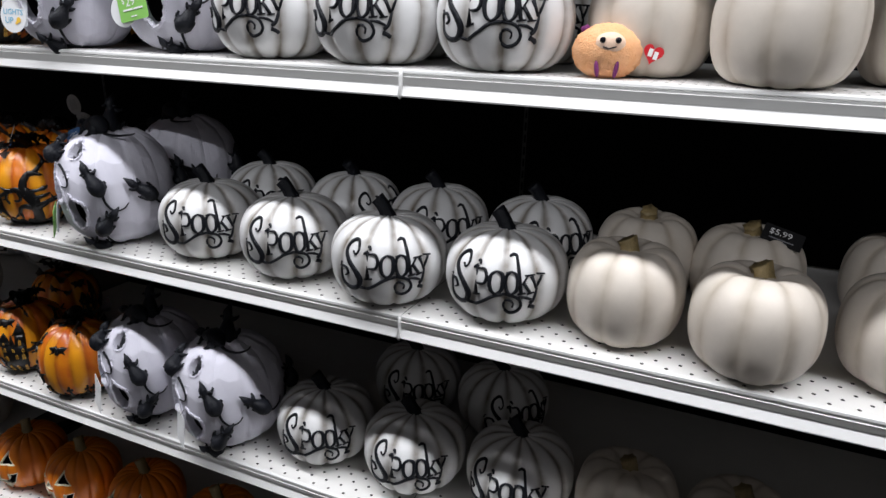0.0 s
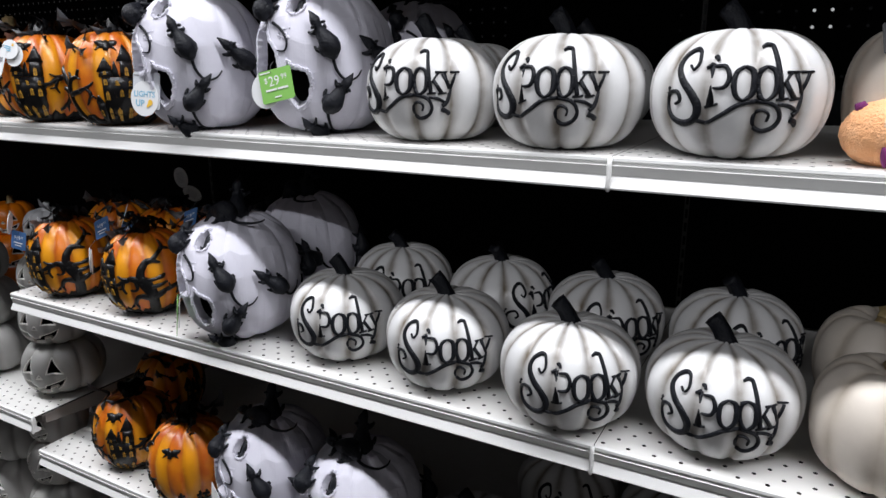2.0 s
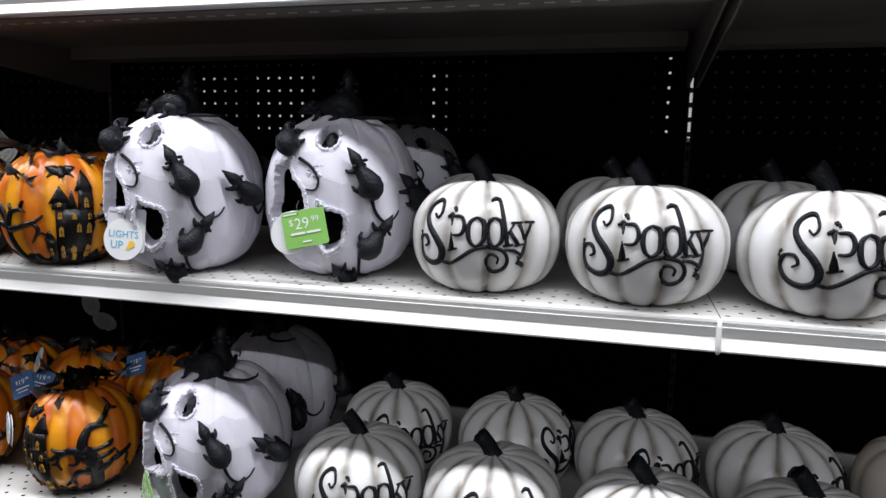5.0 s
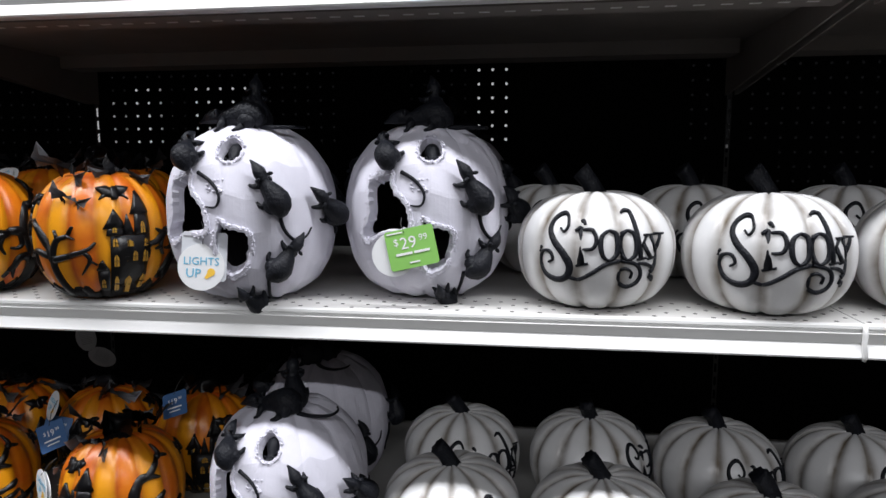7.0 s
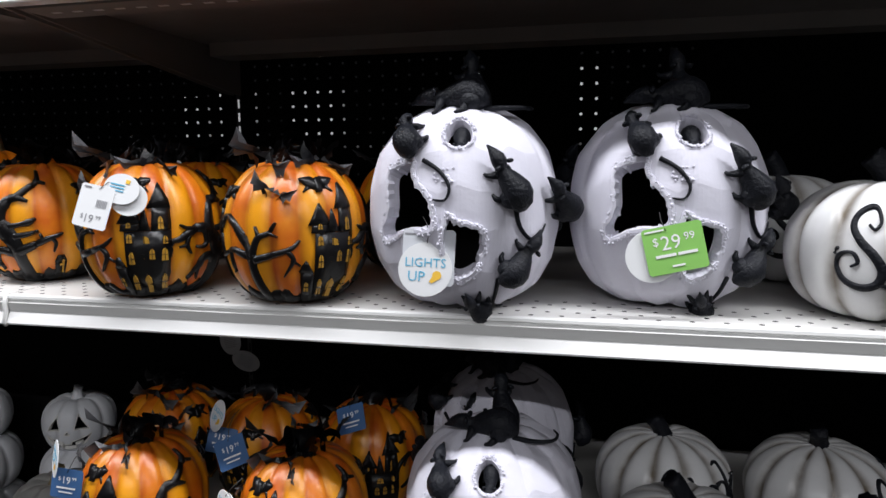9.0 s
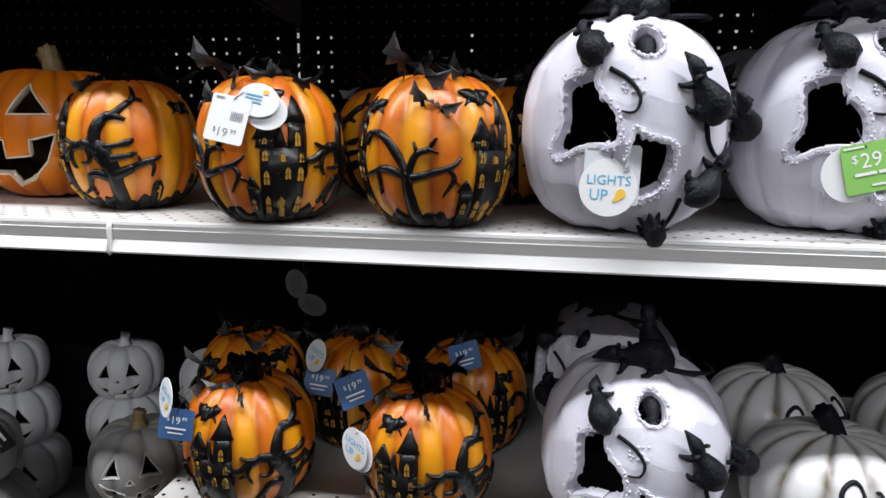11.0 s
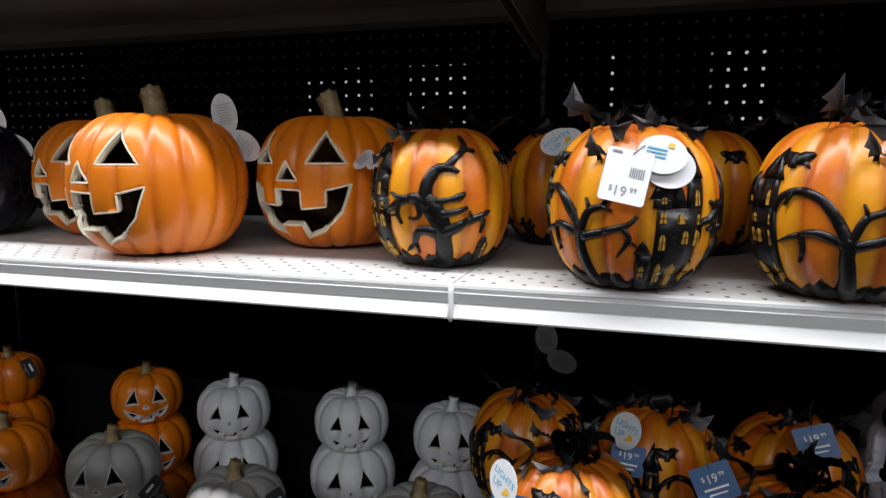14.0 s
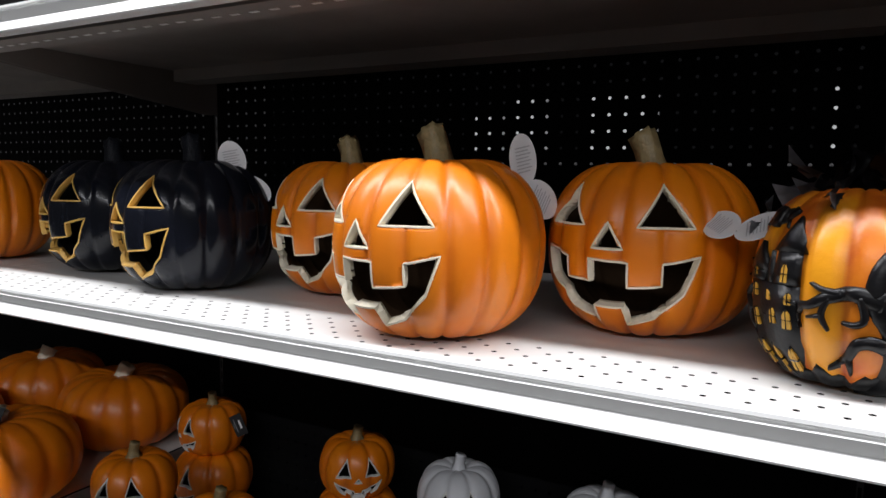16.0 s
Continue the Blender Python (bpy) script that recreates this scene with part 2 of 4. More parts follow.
for z0 in (0.3, 0.70):
    slab("shelf_board", -3 * BAY, BAY, DEPTH + 0.06, DEPTH + 0.45, z0 - 0.02, z0 - 0.0005, STEEL, "added dark board under the blocker boxes", "shelf board")
    x = -3 * BAY
    while x < BAY - 0.01:
        w = min(blocker_sizes.uniform(0.22, 0.36), BAY - x)
        bm = bmesh.new()
        box(bm, 0.0003, w - 0.0003, 0, 0.2, 0, 0.375)
        ob = part("carton", bm, PANEL, None, "", False)
        ob.location = (x, DEPTH + 0.075, z0)
        tagged(ob, "added dark blocker box behind the panel holes", "carton", "cartons behind the panel")
        x += w

# ---- pumpkins ----


class Gourd:
    """A ribbed pumpkin surface round the z axis, standing on z = 0. front is -y."""
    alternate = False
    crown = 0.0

    def __init__(self, r, h, ribs=10, groove=0.06, sharp=3.0, square=0.8, dent=0.16, phase=0.0, wobble=0.02, top=None):
        self.top = square if top is None else top
        self.r, self.h, self.ribs, self.groove, self.sharp, self.square, self.dent, self.phase, self.wobble = r, h, ribs, groove, sharp, square, dent, phase, wobble
        self.prepare()

    def prepare(self):
        pass

    def rib(self, a):
        u = abs(math.sin((a + self.phase) * self.ribs / 2))
        g = (1 - u) ** self.sharp
        return 1 - self.groove * g + self.wobble * math.sin(3 * a + self.phase * 7) * 0.5

    def at(self, a, v):
        """a: angle from the front, to the right; v: 0 at the bottom pole to 1 at the top pole."""
        p = (v - 0.5) * math.pi
        c, s = max(math.cos(p), 0.0), math.sin(p)
        rho = self.r * c ** (self.top if s > 0 else self.square)
        z = self.h / 2 * math.copysign(abs(s) ** 0.92, s)
        fall = max(0.0, 1 - rho / (self.r * 0.62))
        z -= math.copysign(self.dent * self.h * fall ** 1.6, s)
        deep = self.rib(a)
        rho *= deep
        z *= 0.5 + 0.5 * (1 - (1 - deep) * 1.6)
        z += self.h / 2 * (1 - 0.02)
        return Vector((rho * math.sin(a), -rho * math.cos(a), max(z, 0.0)))

    def on(self, a, z, lift=0.0):
        """The surface at angle a and height z (between the shoulders)."""
        lo, hi = 0.12, 0.88
        for _ in range(22):
            m = (lo + hi) / 2
            if self.at(a, m).z < z:
                lo = m
            else:
                hi = m
        p = self.at(a, lo)
        e = 0.01
        n = (self.at(a + e, lo) - self.at(a - e, lo)).cross(self.at(a, lo + e) - self.at(a, lo - e)).normalized()
        return p + n * lift

    def body(self, seg=80, rings=36):
        bm = bmesh.new()
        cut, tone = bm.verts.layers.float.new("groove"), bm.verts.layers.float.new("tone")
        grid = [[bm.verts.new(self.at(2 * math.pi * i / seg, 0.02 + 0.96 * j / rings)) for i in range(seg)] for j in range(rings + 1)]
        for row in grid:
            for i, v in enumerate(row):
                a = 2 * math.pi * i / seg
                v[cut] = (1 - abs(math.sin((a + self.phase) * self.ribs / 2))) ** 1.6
                # crown: the groove colour also grows towards the top of the skin
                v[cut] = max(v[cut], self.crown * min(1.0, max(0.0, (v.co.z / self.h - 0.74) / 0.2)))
                index = math.floor((a + self.phase) * self.ribs / (2 * math.pi))
                v[tone] = (1.0 - index % 2) if self.alternate else math.sin(index * 2.4 + 0.6) * 0.5 + 0.5
        for j in range(rings):
            for i in range(seg):
                bm.faces.new((grid[j][i], grid[j][(i + 1) % seg], grid[j + 1][(i + 1) % seg], grid[j + 1][i]))
        bm.faces.new(list(reversed(grid[0])))
        bm.faces.new(grid[-1])
        return bm


def rough_stem(z, r, h, lean=(0.01, 0.0), sides=10, twist=0.6, flare=1.7):
    """A ridged stem that flares at its foot and bends over towards lean."""
    bm = bmesh.new()
    n = 11
    rings = []
    for j in range(n + 1):
        t = j / n
        rr = r * (1 + (flare - 1) * max(0.0, 1 - t * 2.0) ** 1.5) * (1 - 0.10 * t + 0.10 * max(0.0, t - 0.75) * 4)
        c = Vector((lean[0] * t ** 2.2, lean[1] * t ** 2.2, z + h * t))
        slope = Vector((lean[0] * 2.2 * t ** 1.2, lean[1] * 2.2 * t ** 1.2, h)).normalized()
        turn = Vector((0, 0, 1)).rotation_difference(slope)
        ring = []
        for k in range(sides * 2):
            a = math.pi * k / sides + twist * t
            q = rr * (1.0 + (0.14 if k % 2 else -0.14) + 0.07 * math.sin(k * 1.7 + 2 * t))
            ring.append(bm.verts.new(c + turn @ Vector((q * math.cos(a), q * math.sin(a), 0.0))))
        rings.append(ring)
    for a, b in zip(rings, rings[1:]):
        for k in range(len(a)):
            bm.faces.new((a[k], a[(k + 1) % len(a)], b[(k + 1) % len(a)], b[k]))
    bm.faces.new(list(reversed(rings[0])))
    tip = sum((v.co for v in rings[-1]), Vector()) / len(rings[-1]) - slope * r * 0.25
    tip = bm.verts.new(tip)
    for k in range(len(rings[-1])):
        bm.faces.new((rings[-1][k], rings[-1][(k + 1) % len(rings[-1])], tip))
    return bm


def stained(name, base, groove, tone=None, rough=0.4, strength=0.8, bump=0.1, tone_strength=0.6, fine=130.0, per_object=0.05, coat=0.0):
    """A painted pumpkin skin: an antique wash in the grooves, ribs that differ in tone, blotches and fine grain."""
    m = worn(name, base, tuple(c * 0.82 for c in base), rough, 13, fine, bump, 0.7, 0.001, per_object=per_object)
    p = m.node_tree.nodes["Principled BSDF"]
    p.inputs["Coat Weight"].default_value = coat
    p.inputs["Coat Roughness"].default_value = 0.25
    out = p.inputs["Base Color"].links[0].from_socket
    blotch = node(m, "ShaderNodeTexNoise", Scale=34.0, Detail=5.0)
    co = node(m, "ShaderNodeTexCoord")
    link(m, co.outputs["Object"], blotch.inputs["Vector"])
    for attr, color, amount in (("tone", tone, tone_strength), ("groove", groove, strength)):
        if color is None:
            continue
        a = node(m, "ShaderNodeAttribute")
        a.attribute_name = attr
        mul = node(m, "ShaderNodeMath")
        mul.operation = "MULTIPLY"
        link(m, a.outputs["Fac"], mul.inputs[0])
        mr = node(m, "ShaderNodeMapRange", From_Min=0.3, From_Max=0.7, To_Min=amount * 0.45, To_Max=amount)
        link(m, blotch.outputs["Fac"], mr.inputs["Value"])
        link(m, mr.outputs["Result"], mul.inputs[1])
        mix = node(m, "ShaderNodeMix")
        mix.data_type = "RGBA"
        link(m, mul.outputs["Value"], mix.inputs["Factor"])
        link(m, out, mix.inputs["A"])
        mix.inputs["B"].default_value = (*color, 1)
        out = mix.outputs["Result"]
    link(m, out, p.inputs["Base Color"])
    return m


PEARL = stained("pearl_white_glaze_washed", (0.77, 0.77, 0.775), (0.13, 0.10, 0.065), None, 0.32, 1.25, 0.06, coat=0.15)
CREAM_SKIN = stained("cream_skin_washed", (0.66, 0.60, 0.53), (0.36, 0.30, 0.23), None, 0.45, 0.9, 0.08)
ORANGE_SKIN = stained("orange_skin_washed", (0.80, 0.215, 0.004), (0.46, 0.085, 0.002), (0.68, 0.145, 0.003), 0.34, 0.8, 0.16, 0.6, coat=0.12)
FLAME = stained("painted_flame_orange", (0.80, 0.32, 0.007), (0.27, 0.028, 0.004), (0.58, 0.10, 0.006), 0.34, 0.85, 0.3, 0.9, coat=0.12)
# one white paint in a lit and a shaded tone, for back and front towers
LIT_STONE = stained("cool_white_washed_lit", (0.74, 0.75, 0.78), (0.44, 0.44, 0.45), None, 0.45, 0.6, 0.1)
SHADED_STONE = stained("white_washed_shaded", (0.38, 0.375, 0.36), (0.20, 0.193, 0.18), None, 0.45, 0.7, 0.1)
WINDOW = worn("yellow_window_paint", (0.55, 0.30, 0.035), (0.34, 0.15, 0.015), 0.4, 60, 200, 0.1)
SHEER = stained("sheer_bat_ribbon", (0.010, 0.010, 0.012), (0.42, 0.42, 0.45), None, 0.5, 1.3, 0.15)
SATIN = worn("black_satin_ribbon", (0.004, 0.004, 0.005), (0.010, 0.010, 0.012), 0.32, 30, 300, 0.1, spec=0.25)
CARD = worn("grey_white_card", (0.60, 0.62, 0.66), (0.55, 0.57, 0.61), 0.5, 20, 200, 0.02)
PAPER = worn("white_tag_card", (0.78, 0.79, 0.80), (0.72, 0.73, 0.75), 0.5, 20, 200, 0.02)
GREEN = worn("green_tag_card", (0.25, 0.55, 0.12), (0.22, 0.48, 0.10), 0.45, 20, 200, 0.02)
BLUE = worn("blue_tag_card", (0.045, 0.12, 0.28), (0.04, 0.10, 0.24), 0.45, 20, 200, 0.02)
BLACK_CARD = material("black_tag_card", (0.012, 0.012, 0.013), 0.4)
INK_BLUE = material("light_blue_ink", (0.10, 0.42, 0.62), 0.5)
INK_YELLOW = material("yellow_ink", (0.85, 0.52, 0.06), 0.5)
INK_GREY = material("grey_ink", (0.25, 0.25, 0.27), 0.5)
INK_FAINT = material("faint_grey_ink", (0.48, 0.48, 0.5), 0.5)
INK_WHITE = material("white_ink", (0.85, 0.85, 0.85), 0.5)
PAINT = worn("white_face_paint", (0.74, 0.73, 0.70), (0.62, 0.60, 0.56), 0.5, 60, 200, 0.1)
STRING = material("tag_string", (0.03, 0.03, 0.03), 0.7)
PLUSH = worn("orange_plush_fur", (0.92, 0.50, 0.26), (0.88, 0.38, 0.15), 0.95, 60, 500, 0.9, 0.6, 0.003)
PURPLE = worn("purple_plush", (0.16, 0.02, 0.12), (0.10, 0.01, 0.08), 0.9, 60, 500, 0.6)
MUZZLE = worn("peach_plush", (0.90, 0.66, 0.50), (0.85, 0.56, 0.40), 0.95, 60, 500, 0.6)
RED = material("red_tag_card", (0.62, 0.02, 0.03), 0.4)


# ---- raised work on a pumpkin's skin ----
def curve_through(pts, n=6):
    """A smooth line through 2D points."""
    if len(pts) < 3:
        return [Vector(p).to_3d().to_2d() for p in pts]
    q = [Vector(p) for p in pts]
    out = []
    for i in range(len(q) - 1):
        a, b, c, d = q[max(i - 1, 0)], q[i], q[i + 1], q[min(i + 2, len(q) - 1)]
        for k in range(n):
            t = k / n
            out.append(0.5 * (2 * b + (c - a) * t + (2 * a - 5 * b + 4 * c - d) * t * t + (3 * b - a - 3 * c + d) * t ** 3))
    out.append(q[-1])
    return out


def ribbon(bm, g, pts, widths, lift=0.0025, turn=0.0, closed=False, smooth=True, mat=0, sink=-0.0015):
    """A raised stroke on gourd g. Points are metres: along the skin from the front, and height."""
    line = curve_through(pts) if smooth else [Vector(p) for p in pts]
    n = len(line)
    rings = []
    for i, p in enumerate(line):
        a = line[(i - 1) % n] if closed else line[max(i - 1, 0)]
        b = line[(i + 1) % n] if closed else line[min(i + 1, n - 1)]
        d = (b - a)
        d = d.normalized() if d.length > 1e-9 else Vector((1, 0))
        side = Vector((-d.y, d.x))
        t = i / max(n - 1, 1)
        if isinstance(widths, (int, float)):
            w = widths
        else:
            f = t * (len(widths) - 1)
            k = min(int(f), len(widths) - 2)
            w = widths[k] + (widths[k + 1] - widths[k]) * (f - k)
        ring = []
        for s, l in ((0.5, sink), (0.40, lift * 0.75), (0.0, lift), (-0.40, lift * 0.75), (-0.5, sink)):
            q = p + side * w * s
            ring.append(bm.verts.new(g.on(q.x / g.r + turn, q.y, l)))
        rings.append(ring)
    pairs = list(zip(rings, rings[1:])) + ([(rings[-1], rings[0])] if closed else [])
    for a, b in pairs:
        for k in range(4):
            bm.faces.new((a[k], a[k + 1], b[k + 1], b[k])).material_index = mat
    if not closed:
        for r in (rings[0], rings[-1]):
            bm.faces.new(r).material_index = mat


def patch(bm, g, low, high, lift=0.002, turn=0.0, mat=0, nu=4, nv=3):
    """A raised four-sided field: low and high are (left, right, height)."""
    grid = []
    for j in range(nv + 1):
        t = j / nv
        l, r, v = (low[k] + (high[k] - low[k]) * t for k in range(3))
        grid.append([(l + (r - l) * i / nu, v) for i in range(nu + 1)])
    top = [[bm.verts.new(g.on(u / g.r + turn, v, lift)) for u, v in row] for row in grid]
    for j in range(nv):
        for i in range(nu):
            bm.faces.new((top[j][i], top[j][i + 1], top[j + 1][i + 1], top[j + 1][i])).material_index = mat
    edge = [(0, i) for i in range(nu + 1)] + [(j, nu) for j in range(1, nv + 1)] + [(nv, i) for i in range(nu - 1, -1, -1)] + [(j, 0) for j in range(nv - 1, 0, -1)]
    base = [bm.verts.new(g.on(grid[j][i][0] / g.r + turn, grid[j][i][1], -0.0015)) for j, i in edge]
    for k in range(len(edge)):
        a, b = edge[k], edge[(k + 1) % len(edge)]
        bm.faces.new((top[a[0]][a[1]], base[k], base[(k + 1) % len(edge)], top[b[0]][b[1]])).material_index = mat


def inside(p, poly):
    hit = False
    for (x0, y0), (x1, y1) in zip(poly, poly[1:] + poly[:1]):
        if (y0 > p[1]) != (y1 > p[1]) and p[0] < (x1 - x0) * (p[1] - y0) / (y1 - y0) + x0:
            hit = not hit
    return hit


def nearest(p, poly):
    best = None
    for a, b in zip(poly, poly[1:] + poly[:1]):
        a, b = Vector(a), Vector(b)
        t = max(0, min(1, (p - a).dot(b - a) / max((b - a).length_squared, 1e-12)))
        q = a + (b - a) * t
        if best is None or (q - p).length < (best - p).length:
            best = q
    return best


def hollow(g, holes, seg=150, rings=72, wall=0.008, flat=False):
    """The shell of gourd g with cut-out holes, polygons of (radians from the front, height). Slots: skin, cut edge, inside."""
    bm = bmesh.new()
    cut, tone = bm.verts.layers.float.new("groove"), bm.verts.layers.float.new("tone")
    cell = 2 * math.pi / seg
    outer, inner = [], []
    for j in range(rings + 1):
        v = 0.02 + 0.96 * j / rings
        o_row, i_row = [], []
        for i in range(seg):
            a = -math.pi + cell * i
            p = g.at(a, v)
            if 0.1 < v < 0.9:
                for poly in holes:
                    q = Vector((a, p.z))
                    s = Vector((g.r, 1.0))
                    near = nearest(q * s, [(u * g.r, w) for u, w in poly])
                    if (near - q * s).length < cell * g.r * 0.62:
                        p = g.on(near.x / g.r, near.y)
                        break
            w = bm.verts.new(p)
            w[cut] = (1 - abs(math.sin((a + g.phase) * g.ribs / 2))) ** 2.0
            w[tone] = math.sin(math.floor((a + g.phase) * g.ribs / (2 * math.pi)) * 2.4 + 0.6) * 0.5 + 0.5
            o_row.append(w)
            c = Vector((0, 0, g.h * 0.48))
            i_row.append(bm.verts.new(c + (p - c) * (1 - wall / g.r)))
        outer.append(o_row)
        inner.append(i_row)
    gone = set()
    for j in range(rings):
        for i in range(seg):
            k = (i + 1) % seg
            mid = (outer[j][i].co + outer[j][k].co + outer[j + 1][i].co + outer[j + 1][k].co) / 4
            a = math.atan2(mid.x, -mid.y)
            if any(inside((a, mid.z), poly) for poly in holes) and 0.08 < j / rings < 0.92:
                gone.add((j, i))
    for j in range(rings):
        for i in range(seg):
            if (j, i) in gone:
                continue
            k = (i + 1) % seg
            bm.faces.new((outer[j][i], outer[j][k], outer[j + 1][k], outer[j + 1][i]))
            bm.faces.new((inner[j][i], inner[j + 1][i], inner[j + 1][k], inner[j][k])).material_index = 2
            for (dj, di), (p, q) in (((0, -1), ((j, i), (j + 1, i))), ((0, 1), ((j, k), (j + 1, k))), ((-1, 0), ((j, i), (j, k))), ((1, 0), ((j + 1, i), (j + 1, k)))):
                if (j + dj, (i + di) % seg) in gone:
                    bm.faces.new((outer[p[0]][p[1]], outer[q[0]][q[1]], inner[q[0]][q[1]], inner[p[0]][p[1]])).material_index = 1
    for ring in (outer[0], outer[-1]):
        bm.faces.new(ring)
    for ring in (inner[0], inner[-1]):
        bm.faces.new(ring).material_index = 2
    loose = [v for v in bm.verts if not v.link_faces]
    bmesh.ops.delete(bm, geom=loose, context="VERTS")
    return bm


def rim_line(g, poly, width, lift, noise_amount=0.0, seed=0):
    """A raised border that follows the edge of a cut-out."""
    bm = bmesh.new()
    rnd = random.Random(seed)
    pts = []
    loop = [Vector((u * g.r, v)) for u, v in poly]
    for a, b in zip(loop, loop[1:] + loop[:1]):
        n = max(2, int((b - a).length / 0.004))
        for k in range(n):
            p = a + (b - a) * k / n
            pts.append((p.x + rnd.uniform(-1, 1) * noise_amount, p.y + rnd.uniform(-1, 1) * noise_amount))
    ribbon(bm, g, pts, width, lift, 0.0, True, False, 0, -0.006)
    return bm


# ---- lettering and tags ----
def lettering(text, size, depth=0.0001):
    """A mesh of raised letters in the xz plane, facing -y, centred."""
    data = bpy.data.curves.new("lettering", "FONT")
    data.body, data.size, data.extrude, data.resolution_u = text, size, depth, 2
    data.align_x, data.align_y = "CENTER", "CENTER"
    ob = bpy.data.objects.new("lettering", data)
    scene.collection.objects.link(ob)
    me = bpy.data.meshes.new_from_object(ob.evaluated_get(bpy.context.evaluated_depsgraph_get()))
    bm = bmesh.new()
    bm.from_mesh(me)
    bpy.data.objects.remove(ob)
    bpy.data.curves.remove(data)
    bpy.data.meshes.remove(me)
    bmesh.ops.rotate(bm, verts=bm.verts, cent=(0, 0, 0), matrix=Matrix.Rotation(math.pi / 2, 3, "X"))
    return bm


def card(w, h, mat, parent, name="card", at=(0, 0, 0), thick=0.0007, round_=False, label="", squash=1.0):
    bm = bmesh.new()
    if round_:
        n = 28
        ring = [(w / 2 * math.cos(2 * math.pi * k / n), w / 2 * squash * math.sin(2 * math.pi * k / n)) for k in range(n)]
    else:
        c = min(w, h) * 0.05
        ring = [(w / 2 - c, -h / 2), (w / 2, -h / 2 + c), (w / 2, h / 2 - c), (w / 2 - c, h / 2), (-w / 2 + c, h / 2), (-w / 2, h / 2 - c), (-w / 2, -h / 2 + c), (-w / 2 + c, -h / 2)]
    f = [bm.verts.new((x + at[0], at[1], z + at[2])) for x, z in ring]
    b = [bm.verts.new((x + at[0], at[1] + thick, z + at[2])) for x, z in ring]
    bm.faces.new(f)
    bm.faces.new(list(reversed(b)))
    for k in range(len(ring)):
        j = (k + 1) % len(ring)
        bm.faces.new((f[k], f[j], b[j], b[k]))
    return part(name, bm, mat, parent, label, False)


def letters_on(parent, text, size, x, z, mat, y=-0.0003):
    bm = lettering(text, size)
    bmesh.ops.translate(bm, verts=bm.verts, vec=(x, y, z))
    return part("lettering", bm, mat, parent, "", False)


def bars_on(parent, rows, mat, y=-0.0006):
    """Plain bars for small print: rows of (x0, x1, z, height)."""
    bm = bmesh.new()
    for x0, x1, z, h in rows:
        box(bm, x0, x1, y - 0.0002, y, z, z + h)
    return part("small_print", bm, mat, parent, "", False)


def string_on(parent, pts):
    bm = bmesh.new()
    tube(bm, pts, 0.0005, 5)
    return part("string", bm, STRING, parent, "thin black string")


def lights_up_disc(parent, d, at=(0, 0, 0), name="disc"):
    disc = card(d, d, PAPER, parent, name, at, round_=True, label="round white light-up label")
    letters_on(disc, "LIGHTS", d * 0.235, at[0], at[2] + d * 0.12, INK_BLUE, at[1] - 0.0003)
    letters_on(disc, "UP", d * 0.27, at[0] - d * 0.16, at[2] - d * 0.14, INK_BLUE, at[1] - 0.0003)
    bm = bmesh.new()
    n = 14
    for (cx, cz, r) in ((d * 0.22, -d * 0.10, d * 0.085),):
        f = [bm.verts.new((at[0] + cx + r * math.cos(2 * math.pi * k / n), at[1] - 0.0007, at[2] + cz + r * math.sin(2 * math.pi * k / n))) for k in range(n)]
        bm.faces.new(f)
    bm.faces.new([bm.verts.new((at[0] + x, at[1] - 0.0009, at[2] + z)) for x, z in ((d * 0.14, -d * 0.12), (d * 0.08, -d * 0.22), (d * 0.13, -d * 0.25), (d * 0.25, -d * 0.17))])
    part("bulb_mark", bm, INK_YELLOW, disc, "", False)
    return disc


def tag_lights_up(m):
    t = tagged(new("hang_tag"), "white card hang tag with round LIGHTS UP label", "hang tag")
    card(0.060, 0.064, CARD, t, "card", (0.002, 0.0012, 0.002))
    bars_on(t, [(-0.026, -0.012, 0.027, 0.002)], INK_GREY, 0.001)
    lights_up_disc(t, 0.062, (-0.001, 0, -0.012))
    string_on(t, [(0, -0.0008, 0.018), (0.001, -0.001, 0.028), (-0.002, 0.006, 0.040), (-0.008, 0.014, 0.048)])
    t.matrix_world = m
    return t


def tag_green(m):
    t = tagged(new("price_tag"), "green 29.99 dollar price tag over a round label", "price tag")
    card(0.056, 0.056, PAPER, t, "disc", (-0.024, 0.003, -0.004), round_=True)
    tag = card(0.062, 0.050, GREEN, t, "card", (0, 0, 0))
    letters_on(tag, "29", 0.0215, -0.003, 0.0065, INK_WHITE)
    letters_on(tag, "$", 0.0125, -0.0185, 0.0095, INK_WHITE)
    letters_on(tag, "99", 0.0115, 0.0165, 0.0105, INK_WHITE)
    bars_on(tag, [(-0.028, -0.008, 0.0205, 0.0018), (-0.021, 0.000, -0.0075, 0.0030), (0.002, 0.022, -0.0075, 0.0030), (-0.006, 0.007, -0.019, 0.002)], INK_WHITE)
    string_on(t, [(-0.006, -0.0008, 0.020), (-0.008, 0.004, 0.032), (-0.006, 0.012, 0.040)])
    t.matrix_world = m
    return t


